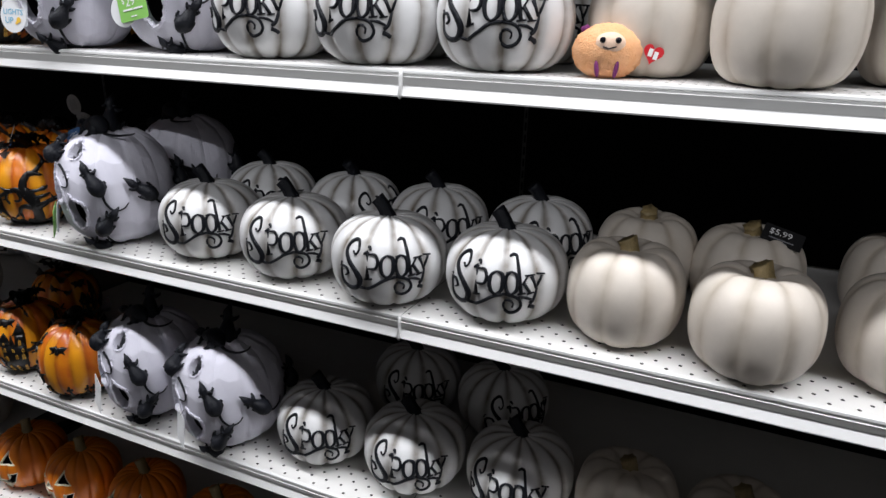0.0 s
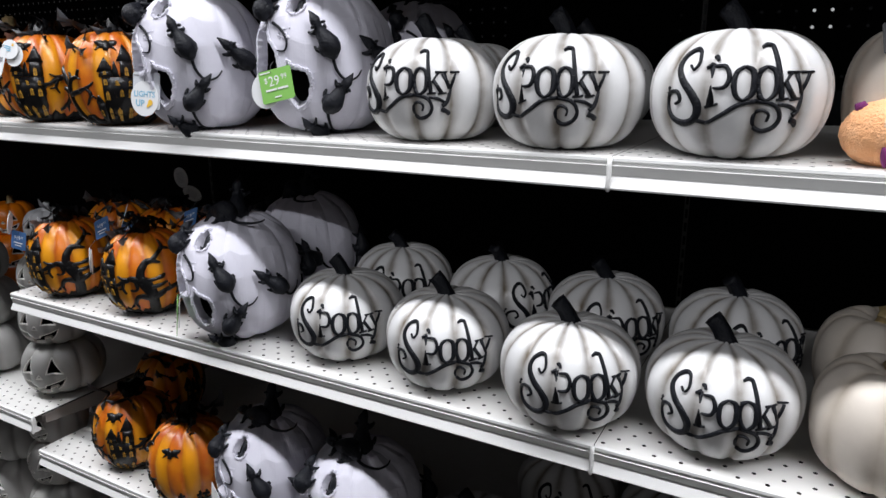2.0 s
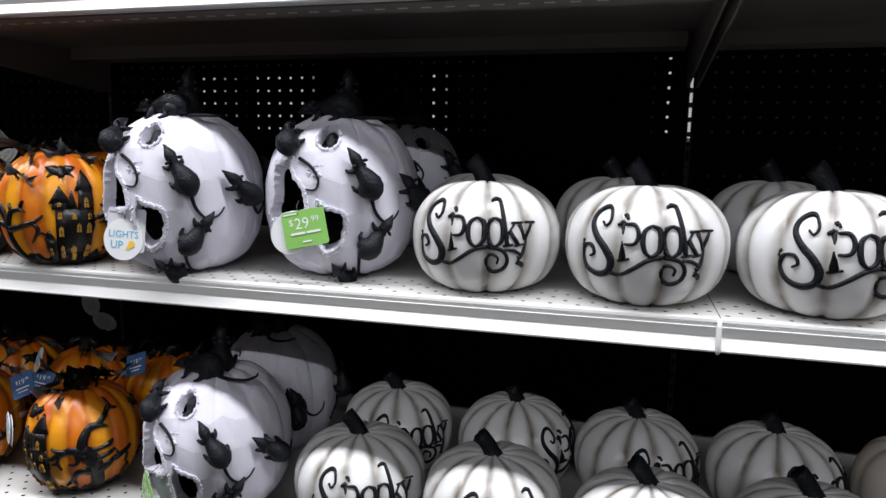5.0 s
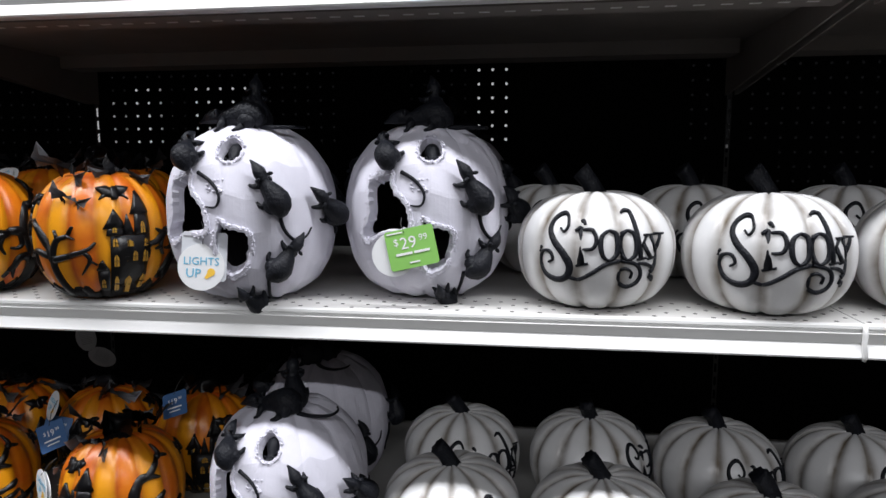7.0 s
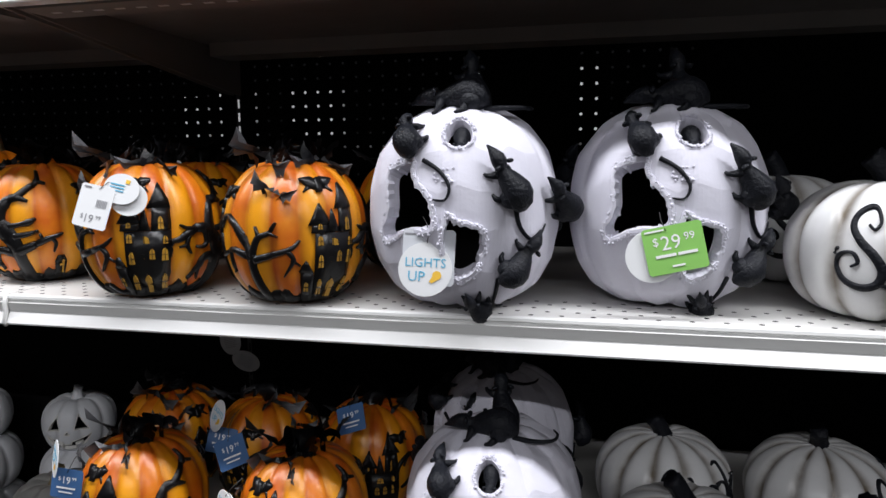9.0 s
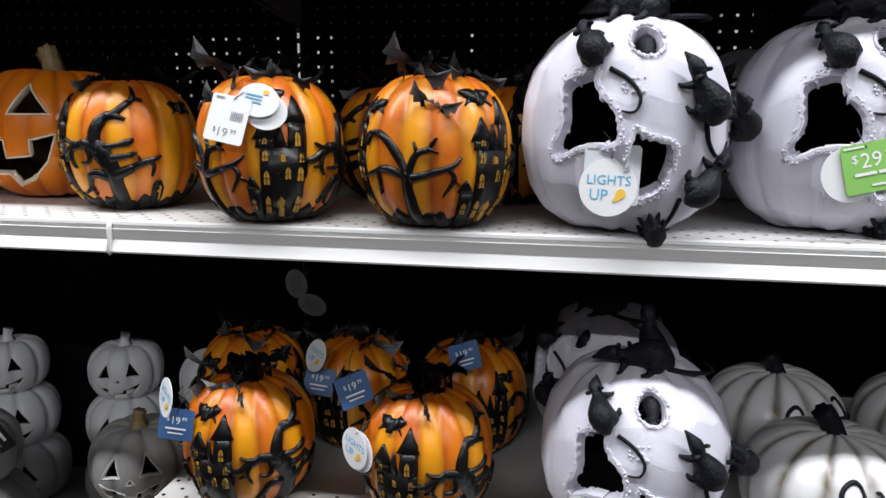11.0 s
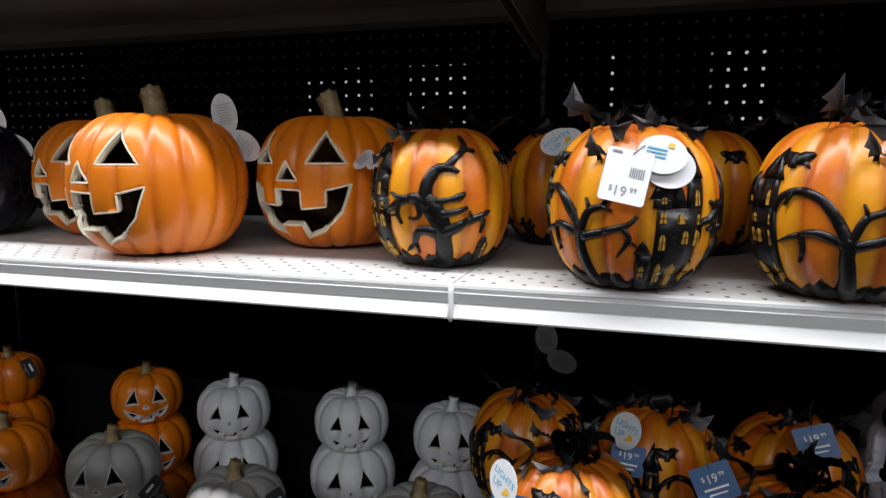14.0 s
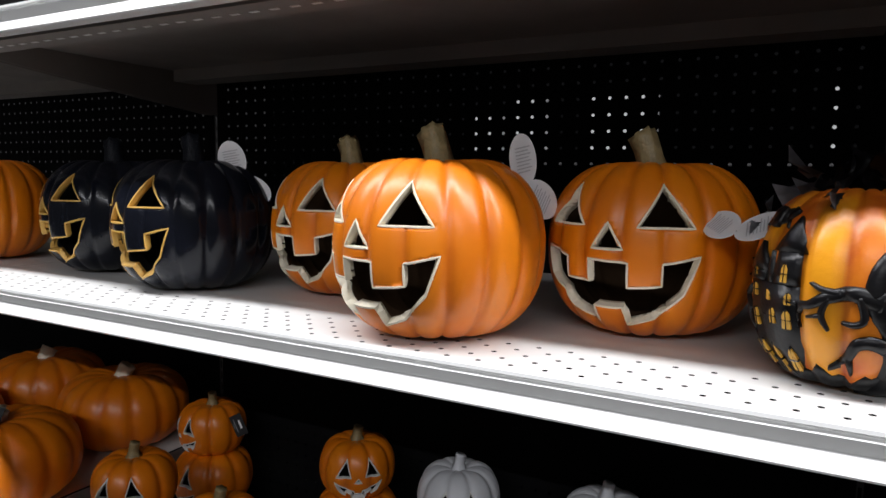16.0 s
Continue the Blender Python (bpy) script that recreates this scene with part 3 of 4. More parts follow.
def tag_white_price(m):
    t = tagged(new("hang_tag"), "white 19.99 dollar price tag with two round labels", "hang tag")
    tag = card(0.047, 0.056, PAPER, t, "card", (0, 0, 0))
    letters_on(tag, "19", 0.015, -0.003, -0.0165, INK_GREY)
    letters_on(tag, "$", 0.008, -0.0125, -0.0145, INK_GREY)
    letters_on(tag, "99", 0.0075, 0.0105, -0.0135, INK_GREY)
    bars_on(tag, [(-0.019, -0.009, 0.023, 0.002)] + [(0.003 + k * 0.0022, 0.0042 + k * 0.0022, 0.0, 0.010) for k in range(7)], INK_GREY)
    card(0.052, 0.052, PAPER, t, "disc", (0.040, 0.006, 0.020), round_=True, squash=0.85)
    d = card(0.050, 0.050, PAPER, t, "disc", (0.030, 0.001, 0.030), round_=True, squash=0.8)
    bars_on(d, [(0.014, 0.034, 0.026 + k * 0.004, 0.0016) for k in range(3)], INK_BLUE, 0.0004)
    bars_on(d, [(0.034, 0.040, 0.038, 0.005)], INK_YELLOW, 0.0004)
    string_on(t, [(0.002, -0.0008, 0.024), (0.010, 0.0, 0.034), (0.020, 0.008, 0.042)])
    t.matrix_world = m
    return t


def tag_blue(m, disc=True):
    t = tagged(new("hang_tag"), "dark blue 19.99 dollar price tag on a string", "hang tag")
    tag = card(0.040, 0.036, BLUE, t, "card", (0, 0, 0))
    letters_on(tag, "19", 0.012, -0.001, 0.004, INK_WHITE)
    letters_on(tag, "$", 0.007, -0.0095, 0.0055, INK_WHITE)
    letters_on(tag, "99", 0.006, 0.0095, 0.0065, INK_WHITE)
    bars_on(tag, [(-0.012, 0.012, -0.006, 0.002), (-0.009, 0.009, -0.011, 0.0015)], INK_WHITE)
    if disc:
        disc_part = lights_up_disc(t, 0.044)
        disc_part.matrix_local = pose(-0.010, -0.012, 0.033, 0, 18, -48)
    string_on(t, [(0, -0.001, 0.014), (0.004, 0.004, 0.03), (0.012, 0.012, 0.045)])
    t.matrix_world = m
    return t


def tag_ovals(m):
    t = tagged(new("hang_tag"), "pair of oval white paper tags tied to a stem", "hang tag")
    for k, (x, z, tilt) in enumerate(((-0.006, 0.025, -12), (0.020, -0.014, -60))):
        o = card(0.036, 0.036, PAPER, t, "oval_label", (0, 0, 0), round_=True, squash=1.45)
        bars_on(o, [(-0.010, 0.010 - 0.003 * (i % 2), 0.012 - i * 0.0034, 0.0011) for i in range(8)], INK_FAINT)
        o.matrix_local = pose(x, 0, z, 0, tilt, 0)
    string_on(t, [(0, 0, 0), (0.014, 0.004, 0.004), (0.03, 0.02, -0.006)])
    t.matrix_world = m
    return t


def tag_black(m, price="$5.99", k=1.0):
    t = tagged(new("price_tag"), "black price tag with white lettering", "price tag")
    tag = card(0.055, 0.030, BLACK_CARD, t, "card", (0, 0, 0))
    if price:
        letters_on(tag, price, 0.014, -0.004, 0.004, INK_WHITE)
    else:
        bars_on(tag, [(-0.012, 0.010, 0.002, 0.005)], INK_WHITE)
    bars_on(tag, [(-0.018, 0.016, -0.008, 0.0016), (-0.006, 0.006, -0.012, 0.0014)], INK_GREY)
    t.matrix_world = m @ Matrix.Diagonal((k, k, k, 1))
    return t


# ---- the word on the white pumpkins, drawn as swash letters on a 100-unit field ----
WORD = [
    ([(-47, 71), (-42, 68), (-38, 73), (-42, 81), (-50, 82), (-58, 77), (-59, 69), (-52, 60), (-41, 51), (-34, 41), (-38, 32), (-50, 29), (-63, 33), (-70, 43), (-66, 51), (-57, 52), (-53, 46), (-58, 43)], [3, 3, 4, 5, 6, 7, 9, 10, 9, 8, 6, 5, 4, 4, 3]),
    ([(-73, 50), (-71, 53), (-69, 55)], [3, 3]),
    ([(-24, 72), (-20, 42)], [10, 10]), ([(-30, 69), (-22, 72)], [4, 4]), ([(-28, 41), (-12, 44)], [3, 3]),
    ([(-19, 70), (-8, 70), (-3, 63), (-7, 56), (-18, 55)], [3, 5, 6, 5, 3]), ([(-22, 76), (-19, 77), (-17, 74)], [4, 4]),
    ([(12, 70), (4, 66), (2, 58), (5, 50), (12, 47), (20, 51), (22, 59), (20, 67), (12, 70)], [3, 6, 7, 6, 3, 6, 7, 6, 3]),
    ([(35, 70), (28, 66), (26, 58), (29, 50), (35, 47), (42, 51), (44, 59), (42, 67), (35, 70)], [3, 6, 7, 6, 3, 6, 7, 6, 3]),
    ([(44, 84), (46, 66), (49, 48)], [6, 6, 6]), ([(32, 83), (38, 85), (45, 84)], [2, 4, 4]), ([(44, 47), (55, 48)], [3, 3]),
    ([(50, 57), (58, 66)], [3, 3]), ([(52, 59), (61, 48)], [6, 6]), ([(54, 66), (62, 66)], [3, 3]), ([(57, 47), (66, 48)], [3, 3]),
    ([(63, 65), (70, 52)], [6, 6]), ([(60, 66), (67, 66)], [3, 3]), ([(72, 66), (80, 66)], [3, 3]),
    ([(77, 65), (71, 50), (67, 40), (62, 36)], [3, 4, 5, 6]), ([(61, 33), (67, 31), (70, 29)], [7, 7]),
    ([(-36, 32), (-24, 30), (-8, 36), (10, 44), (28, 46), (44, 43), (50, 35), (46, 28), (35, 25), (26, 29), (25, 36), (32, 40), (39, 37), (38, 32)], [4, 5, 6, 5, 5, 5, 5, 4, 4, 3, 3]),
    ([(46, 44), (56, 43), (64, 40)], [3, 5, 4]),
]


def spooky(label, worded=True):
    g = Gourd(0.0905, 0.135, 12, 0.065, 2.6, 0.53, 0.04, 0.26, 0.02, 0.85)
    t = tagged(new("spooky_pumpkin"), label, "pumpkin", "white pumpkins with black lettering")
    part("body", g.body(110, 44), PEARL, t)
    part("stem", rough_stem(0.114, 0.0105, 0.040, (-0.019, 0.002), 7, 0.9, 1.9), BLACK, t, "curved black stem")
    for pts, widths in WORD:
        bm = bmesh.new()
        flat = []
        for u, v in pts:
            flat.append((math.asin(max(-0.96, min(0.96, u / 100 * 0.985))) * g.r, v / 100 * g.h * 0.98))
        ribbon(bm, g, flat, [w * 0.00088 for w in widths], 0.0028)
        part("letter_stroke", bm, BLACK, t, "raised black swash lettering")
    return t


def cream(label):
    g = Gourd(0.0795, 0.1345, 9, 0.035, 2.2, 0.42, 0.13, 0.2, 0.03, 0.525)
    t = tagged(new("cream_pumpkin"), label, "pumpkin", "plain cream pumpkins")
    part("body", g.body(90, 40), CREAM_SKIN, t)
    part("stem", rough_stem(0.115, 0.0125, 0.024, (-0.006, 0.0), 6, 0.5, 1.6), PLAIN_STEM, t, "dry brown stem")
    return t


class Chiselled(Gourd):
    """A pumpkin whose skin is broken into flat carved facets."""

    def prepare(self):
        rnd = random.Random(4)
        self.na, self.nv = 33, 9
        self.node = {}
        for i in range(self.na):
            for j in range(self.nv + 1):
                a, v = 2 * math.pi * (i + rnd.uniform(-0.25, 0.25)) / self.na, (j + (rnd.uniform(-0.3, 0.3) if 0 < j < self.nv else 0)) / self.nv
                p = Gourd.at(self, a, min(max(v, 0), 1))
                c = Vector((0, 0, self.h / 2))
                self.node[i, j] = c + (p - c) * (1 + rnd.uniform(-0.012, 0.012))

    def at(self, a, v):
        f, h = (a / (2 * math.pi) * self.na) % self.na, min(max(v, 0), 0.9999) * self.nv
        i, j = int(f), int(h)
        s, t = f - i, h - j
        i %= self.na
        k = (i + 1) % self.na
        p00, p10, p01, p11 = self.node[i, j], self.node[k, j], self.node[i, j + 1], self.node[k, j + 1]
        if s + t < 1:
            flat = p00 + (p10 - p00) * s + (p01 - p00) * t
        else:
            flat = p11 + (p01 - p11) * (1 - s) + (p10 - p11) * (1 - t)
        soft = Gourd.at(self, a, v)
        p = flat * 0.6 + soft * 0.4
        # keep the true direction, so that the cut-outs stay where they are drawn
        rho = math.hypot(p.x, p.y)
        return Vector((rho * math.sin(a), -rho * math.cos(a), max(p.z, 0.0)))


def rat_mesh(length=0.06, tail=((-0.46, 0.0), (-0.75, 0.06), (-0.95, 0.2), (-1.05, 0.1)), to=None, tail_at=None):
    """A small resin rat, its nose along +x, lying on the xy plane. to, tail_at: a pose for the body, and places for its tail."""
    bm = bmesh.new()
    L = length
    spine = [(0.58, 0.13, 0.014), (0.53, 0.15, 0.034), (0.45, 0.18, 0.066), (0.37, 0.21, 0.098), (0.29, 0.22, 0.105), (0.21, 0.20, 0.085), (0.14, 0.19, 0.095), (0.04, 0.20, 0.135), (-0.07, 0.22, 0.165), (-0.18, 0.23, 0.20), (-0.28, 0.22, 0.205), (-0.38, 0.19, 0.175), (-0.46, 0.14, 0.10), (-0.50, 0.10, 0.04)]
    tube(bm, [(x * L, 0.012 * L * math.sin(9 * x), z * L) for x, z, r in spine], [r * L for x, z, r in spine], 14)
    for s in (1, -1):
        ear = Matrix.Translation((0.23 * L, s * 0.115 * L, 0.27 * L)) @ Matrix.Rotation(s * 0.4, 4, "Z") @ Matrix.Diagonal((0.030 * L, 0.050 * L, 0.050 * L, 1))
        bmesh.ops.create_icosphere(bm, subdivisions=2, radius=1.0, matrix=ear)
        tube(bm, [(0.13 * L, s * 0.07 * L, 0.16 * L), (0.16 * L, s * 0.13 * L, 0.10 * L), (0.20 * L, s * 0.16 * L, 0.03 * L), (0.24 * L, s * 0.17 * L, 0.01 * L)], [0.07 * L, 0.05 * L, 0.032 * L, 0.02 * L], 7)
        haunch = Matrix.Translation((-0.26 * L, s * 0.12 * L, 0.15 * L)) @ Matrix.Diagonal((0.15 * L, 0.10 * L, 0.13 * L, 1))
        bmesh.ops.create_icosphere(bm, subdivisions=2, radius=1.0, matrix=haunch)
        tube(bm, [(-0.22 * L, s * 0.17 * L, 0.08 * L), (-0.16 * L, s * 0.21 * L, 0.03 * L), (-0.08 * L, s * 0.21 * L, 0.01 * L)], [0.06 * L, 0.04 * L, 0.025 * L], 6)
    for v in bm.verts:
        v.co += Vector((1, 1, 1)) * 0.012 * L * noise.noise(v.co / L * 14)
    for v in bm.verts:
        v.co.y *= 1.10
        v.co.z *= 1.12
    if to is not None:
        bmesh.ops.transform(bm, matrix=to, verts=bm.verts)
    pts = [tail_at(x * L, y * L) for x, y in tail] if tail_at else [(x * L, y * L, 0.07 * L) for x, y in tail]
    pts = [Vector(p) for p in pts]
    fine = []
    for k in range(len(pts) - 1):
        a, b, c, e = pts[max(k - 1, 0)], pts[k], pts[k + 1], pts[min(k + 2, len(pts) - 1)]
        for i in range(5):
            t = i / 5
            fine.append(0.5 * (2 * b + (c - a) * t + (2 * a - 5 * b + 4 * c - e) * t * t + (3 * b - a - 3 * c + e) * t ** 3))
    fine.append(pts[-1])
    tube(bm, fine, [L * (0.040 - 0.026 * i / (len(fine) - 1)) for i in range(len(fine))], 7)
    return bm


def rat_on(g, parent, a, z, heading, length, tail=None, name="rat"):
    """A rat on the skin at angle a and height z; heading in degrees from straight up, to the right."""
    p = g.on(a, z)
    e = 0.05
    right = (g.on(a + e, z) - g.on(a - e, z)).normalized()
    up = (g.on(a, min(z + 0.008, g.h * 0.93)) - g.on(a, z - 0.008)).normalized()
    n = right.cross(up).normalized()
    up = n.cross(right)
    h = radians(heading)
    x = up * math.cos(h) + right * math.sin(h)
    y = n.cross(x)
    m = Matrix((x, y, n)).transposed().to_4x4()
    m.translation = p - n * length * 0.05
    rho = max(math.hypot(p.x, p.y), 0.02)

    def tail_at(tx, ty):
        return g.on(a + (tx * math.sin(h) - ty * math.cos(h)) / rho, max(z + tx * math.cos(h) + ty * math.sin(h), 0.003), 0.0016)
    return part(name, rat_mesh(length, tail or CURL_R, m, tail_at), BLACK, parent, "small black resin rat")


CURL_R = ((-0.44, 0.0), (-0.72, 0.06), (-0.98, -0.02), (-1.04, -0.24), (-0.96, -0.42))
CURL_D = ((-0.44, 0.0), (-0.62, -0.18), (-0.74, -0.42), (-0.70, -0.66), (-0.62, -0.80))
CURL_L = ((-0.44, 0.0), (-0.72, -0.08), (-1.0, -0.04), (-1.12, 0.14), (-1.02, 0.26))


def rat_pumpkin(label):
    g = Chiselled(0.103, 0.214, 11, 0.055, 2.2, 0.62, 0.0, 0.1, 0.02, 0.85)
    t = tagged(new("rat_pumpkin"), label, "pumpkin", "white pumpkins with rats")

    def spot(u, v):
        return (math.asin(max(-0.98, min(0.98, u))), v * g.h)
    eye = [spot(u, v) for u, v in ((-0.716, 0.645), (-0.60, 0.685), (-0.477, 0.69), (-0.445, 0.625), (-0.304, 0.545), (-0.264, 0.452), (-0.33, 0.412), (-0.552, 0.405), (-0.716, 0.36), (-0.764, 0.40), (-0.69, 0.505))]
    mouth = [spot(u, v) for u, v in ((-0.08, 0.455), (0.03, 0.425), (0.20, 0.404), (0.23, 0.335), (0.19, 0.26), (0.134, 0.215), (-0.017, 0.19), (-0.11, 0.23), (-0.14, 0.32), (-0.13, 0.40))]
    peep = [spot(0.10 * math.cos(k), 0.835 + 0.036 * math.sin(k)) for k in [i * 0.628 for i in range(10)]]

    def grow(poly, k):
        c = Vector((sum(p[0] for p in poly), sum(p[1] for p in poly))) / len(poly)
        return [tuple(c + (Vector(p) - c) * k) for p in poly]

    def rounded(poly):
        loop = poly[-2:] + poly + poly[:2]
        return [tuple(p) for p in curve_through(loop, 3)[6:-6]]
    eye, mouth, peep = rounded(grow(eye, 1.04)), rounded(grow(mouth, 1.05)), grow(peep, 1.75)
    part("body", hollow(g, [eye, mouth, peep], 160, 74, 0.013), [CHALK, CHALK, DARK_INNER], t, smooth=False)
    for k, poly in enumerate((eye, mouth, peep)):
        grown = []
        c = Vector((sum(p[0] for p in poly), sum(p[1] for p in poly))) / len(poly)
        for p in poly:
            grown.append(c + (Vector(p) - c) * 1.10)
        if k < 2:
            part("chewed_rim", rim_line(g, grown, 0.007 if k < 2 else 0.004, 0.002, 0.0012, k), CHALK, t, "rough gnawed white rim", False)
        rnd = random.Random(20 + k)
        bm = bmesh.new()
        for i in range(110):
            a, b = grown[i % len(grown)], grown[(i + 1) % len(grown)]
            p = a + (b - a) * rnd.random() + (a - c) * rnd.uniform(-0.03, 0.10)
            q = g.on(p[0], p[1], 0.0015)
            s = rnd.uniform(0.0008, 0.0019)
            bmesh.ops.create_icosphere(bm, subdivisions=1, radius=s, matrix=Matrix.Translation(q))
        tagged(part("gnawed_texture", bm, CHALK, t, "", False), kind="stuff")
    bm = bmesh.new()
    rnd = random.Random(9)
    for i in range(26):
        u, v = rnd.uniform(-0.25, -0.04), rnd.uniform(0.62, 0.68)
        bmesh.ops.create_icosphere(bm, subdivisions=1, radius=rnd.uniform(0.0012, 0.002), matrix=Matrix.Translation(g.on(*spot(u, v), 0.0005)))
    tagged(part("scratched_texture", bm, CHALK, t, "", False), kind="stuff")
    for u, v, heading, size, tail in ((-0.54, 0.81, -40, 0.060, CURL_L), (0.42, 0.62, -27, 0.064, CURL_R), (0.57, 0.28, 36, 0.060, CURL_D), (0.21, 0.07, -30, 0.050, CURL_R), (0.925, 0.53, -52, 0.062, CURL_R)):
        a, z = spot(u, v)
        rat_on(g, t, a, z, heading, size, tail)
    head = part("rat", rat_mesh(0.042), BLACK, t, "small black resin rat")
    q = g.on(*spot(0.0, 0.83), -0.017)
    head.matrix_local = pose(q.x, q.y, q.z - 0.006, 0, 30, -97)
    for x, y, turn, size, lift in ((-0.010, -0.030, 172, 0.076, 0), (0.004, 0.012, 110, 0.074, -72)):
        o = part("rat", rat_mesh(size, CURL_R), BLACK, t, "small black resin rat")
        o.matrix_local = pose(x, y, 0.199 if lift == 0 else 0.226, 0, lift, turn)
    # the others climb the far side
    for a, z, heading in ((130, 0.12, 10), (190, 0.08, -40), (240, 0.14, 30)):
        rat_on(g, t, radians(a), z, heading, 0.06, CURL_L)
    return t


WING = ((0.0, 0.12), (0.07, 0.20), (0.13, 0.12), (0.24, 0.20), (0.40, 0.24), (0.56, 0.34), (0.50, 0.20), (0.48, 0.06), (0.40, 0.09), (0.34, -0.04), (0.25, 0.03), (0.18, -0.10), (0.10, -0.03), (0.0, -0.18))


def fabric_bat(parent, at, right, up, span, fold, raise_left, raise_right, pale=0.8):
    """A bat of sheer ribbon: wings folded out of their plane and raised within it, black at the body and grey at the tips."""
    at, right, up = Vector(at), Vector(right).normalized(), Vector(up).normalized()
    out = right.cross(up).normalized()
    bm = bmesh.new()
    fade = bm.verts.layers.float.new("groove")
    for s, tilt in ((-1, raise_left), (1, raise_right)):
        c, q = math.cos(radians(tilt)), math.sin(radians(tilt))
        verts = []
        centre = bm.verts.new(at + (right * s * (0.2 * c - 0.1 * q) + up * (0.2 * q + 0.1 * c)) * span + out * span * 0.2 * math.sin(radians(fold)))
        centre[fade] = 0.0
        for x, y in WING:
            u, v = x * c - y * q, x * q + y * c
            w = bm.verts.new(at + (right * s * u + up * v) * span + out * span * (x * math.sin(radians(fold)) - 0.10 * math.sin(x * 12)))
            w[fade] = pale * min(1.0, max(0.0, x * 3.2 - 0.75))
            verts.append(w)
        for a, b in zip(verts, verts[1:]):
            bm.faces.new((centre, a, b) if s > 0 else (centre, b, a))
    bmesh.ops.solidify(bm, geom=bm.faces[:], thickness=0.0007)
    return part("fabric_bat", bm, SHEER, parent, "sheer black bat with grey wing tips", False)


def bat(bm, g, turn, u, v, w):
    patch(bm, g, (u - w * 0.08, u + w * 0.08, v - w * 0.16), (u - w * 0.06, u + w * 0.06, v + w * 0.16), 0.004, turn)
    for s in (1, -1):
        ribbon(bm, g, [(u, v), (u + s * w * 0.22, v + w * 0.08), (u + s * w * 0.5, v + w * 0.14)], [w * 0.25, w * 0.32, w * 0.04], 0.003, turn)
        ribbon(bm, g, [(u + s * w * 0.2, v + w * 0.03), (u + s * w * 0.42, v - w * 0.16)], [w * 0.2, w * 0.02], 0.0025, turn)


def strokes(bm, g, turn, lines, scale, lift=0.004):
    for pts, widths in lines:
        ribbon(bm, g, [(u * scale, v * scale) for u, v in pts], [w * scale for w in widths], lift, turn)


# bare trees on a field about 100 units high
TREE_A = [
    ([(0, 0), (0, 18), (-2, 36), (0, 50)], [26, 15, 12, 12]),
    ([(-2, 44), (-10, 62), (-24, 80), (-42, 86), (-58, 78), (-64, 58)], [12, 10, 8, 7, 5, 2]),
    ([(-3, 44), (-24, 53), (-42, 50), (-56, 44)], [9, 7, 5, 2]), ([(-38, 51), (-36, 38), (-42, 28)], [5, 4, 2]),
    ([(2, 44), (24, 50), (42, 56), (50, 64)], [9, 7, 5, 2]), ([(38, 54), (44, 44), (34, 28)], [5, 5, 2]), ([(42, 45), (52, 38)], [4, 1]),
    ([(0, 48), (8, 66), (20, 72), (28, 82)], [8, 7, 5, 2]), ([(10, 66), (6, 78)], [5, 2]), ([(-46, 86), (-52, 74)], [4, 2]), ([(18, 72), (30, 68)], [4, 1]),
]
TREE_B = [
    ([(0, -11.2), (0.4, 3.7), (-1.1, 20.8), (-3.8, 37.8), (-10.7, 50.6), (-18.1, 60.2)], [62, 25, 19, 20, 21, 17]),
    ([(-13.8, 55.9), (-29.8, 60.8), (-44.7, 56.5), (-55.4, 50.6), (-68.2, 51)], [15, 10, 8, 6, 3]),
    ([(-38.3, 60.2), (-46.4, 61.7), (-52.8, 65.1)], [6, 4, 2]),
    ([(-58.6, 50.6), (-61.8, 43.1), (-60.7, 35.2)], [5, 3, 2]),
    ([(-42.6, 57), (-46.4, 46.3), (-42.2, 36.9)], [4, 4, 2]),
    ([(-45.6, 45.9), (-54.1, 43.8)], [4, 2]),
    ([(-25.6, 59.1), (-23, 46.3), (-27.7, 42.1), (-34.9, 42.9)], [6, 5, 4, 2]),
    ([(-18.1, 59.1), (-16, 74), (-8.5, 85.1), (2.1, 87.6), (13.2, 83.8)], [15, 13, 11, 8, 3]),
    ([(0, 86.8), (12.8, 97.4), (23, 105.1), (21.7, 114.9)], [9, 7, 6, 3]),
    ([(21.7, 104.3), (31.9, 101.7)], [5, 3]),
    ([(-8.5, 57), (4.3, 59.5), (12.8, 61.7), (20, 65.5)], [8, 5, 8, 3]),
    ([(-2.1, 46.3), (10.7, 48.9), (22.2, 52.3)], [8, 6, 3]),
    ([(-2.1, 29.3), (8.5, 33.5), (19.2, 38.2), (29.8, 42.9), (45.2, 48.9)], [13, 11, 8, 7, 2]),
    ([(34.1, 43.3), (37.3, 37.8), (35.1, 28.8)], [5, 4, 2]),
    ([(25.6, 42.1), (23.4, 49.5)], [4, 2]),
    ([(-6.4, 27.1), (-17, 31.8), (-26, 29.7), (-30.9, 20.3), (-43, 11.8)], [11, 9, 8, 6, 2]),
    ([(-30.2, 20.8), (-27.7, 10.1)], [5, 2]),
]


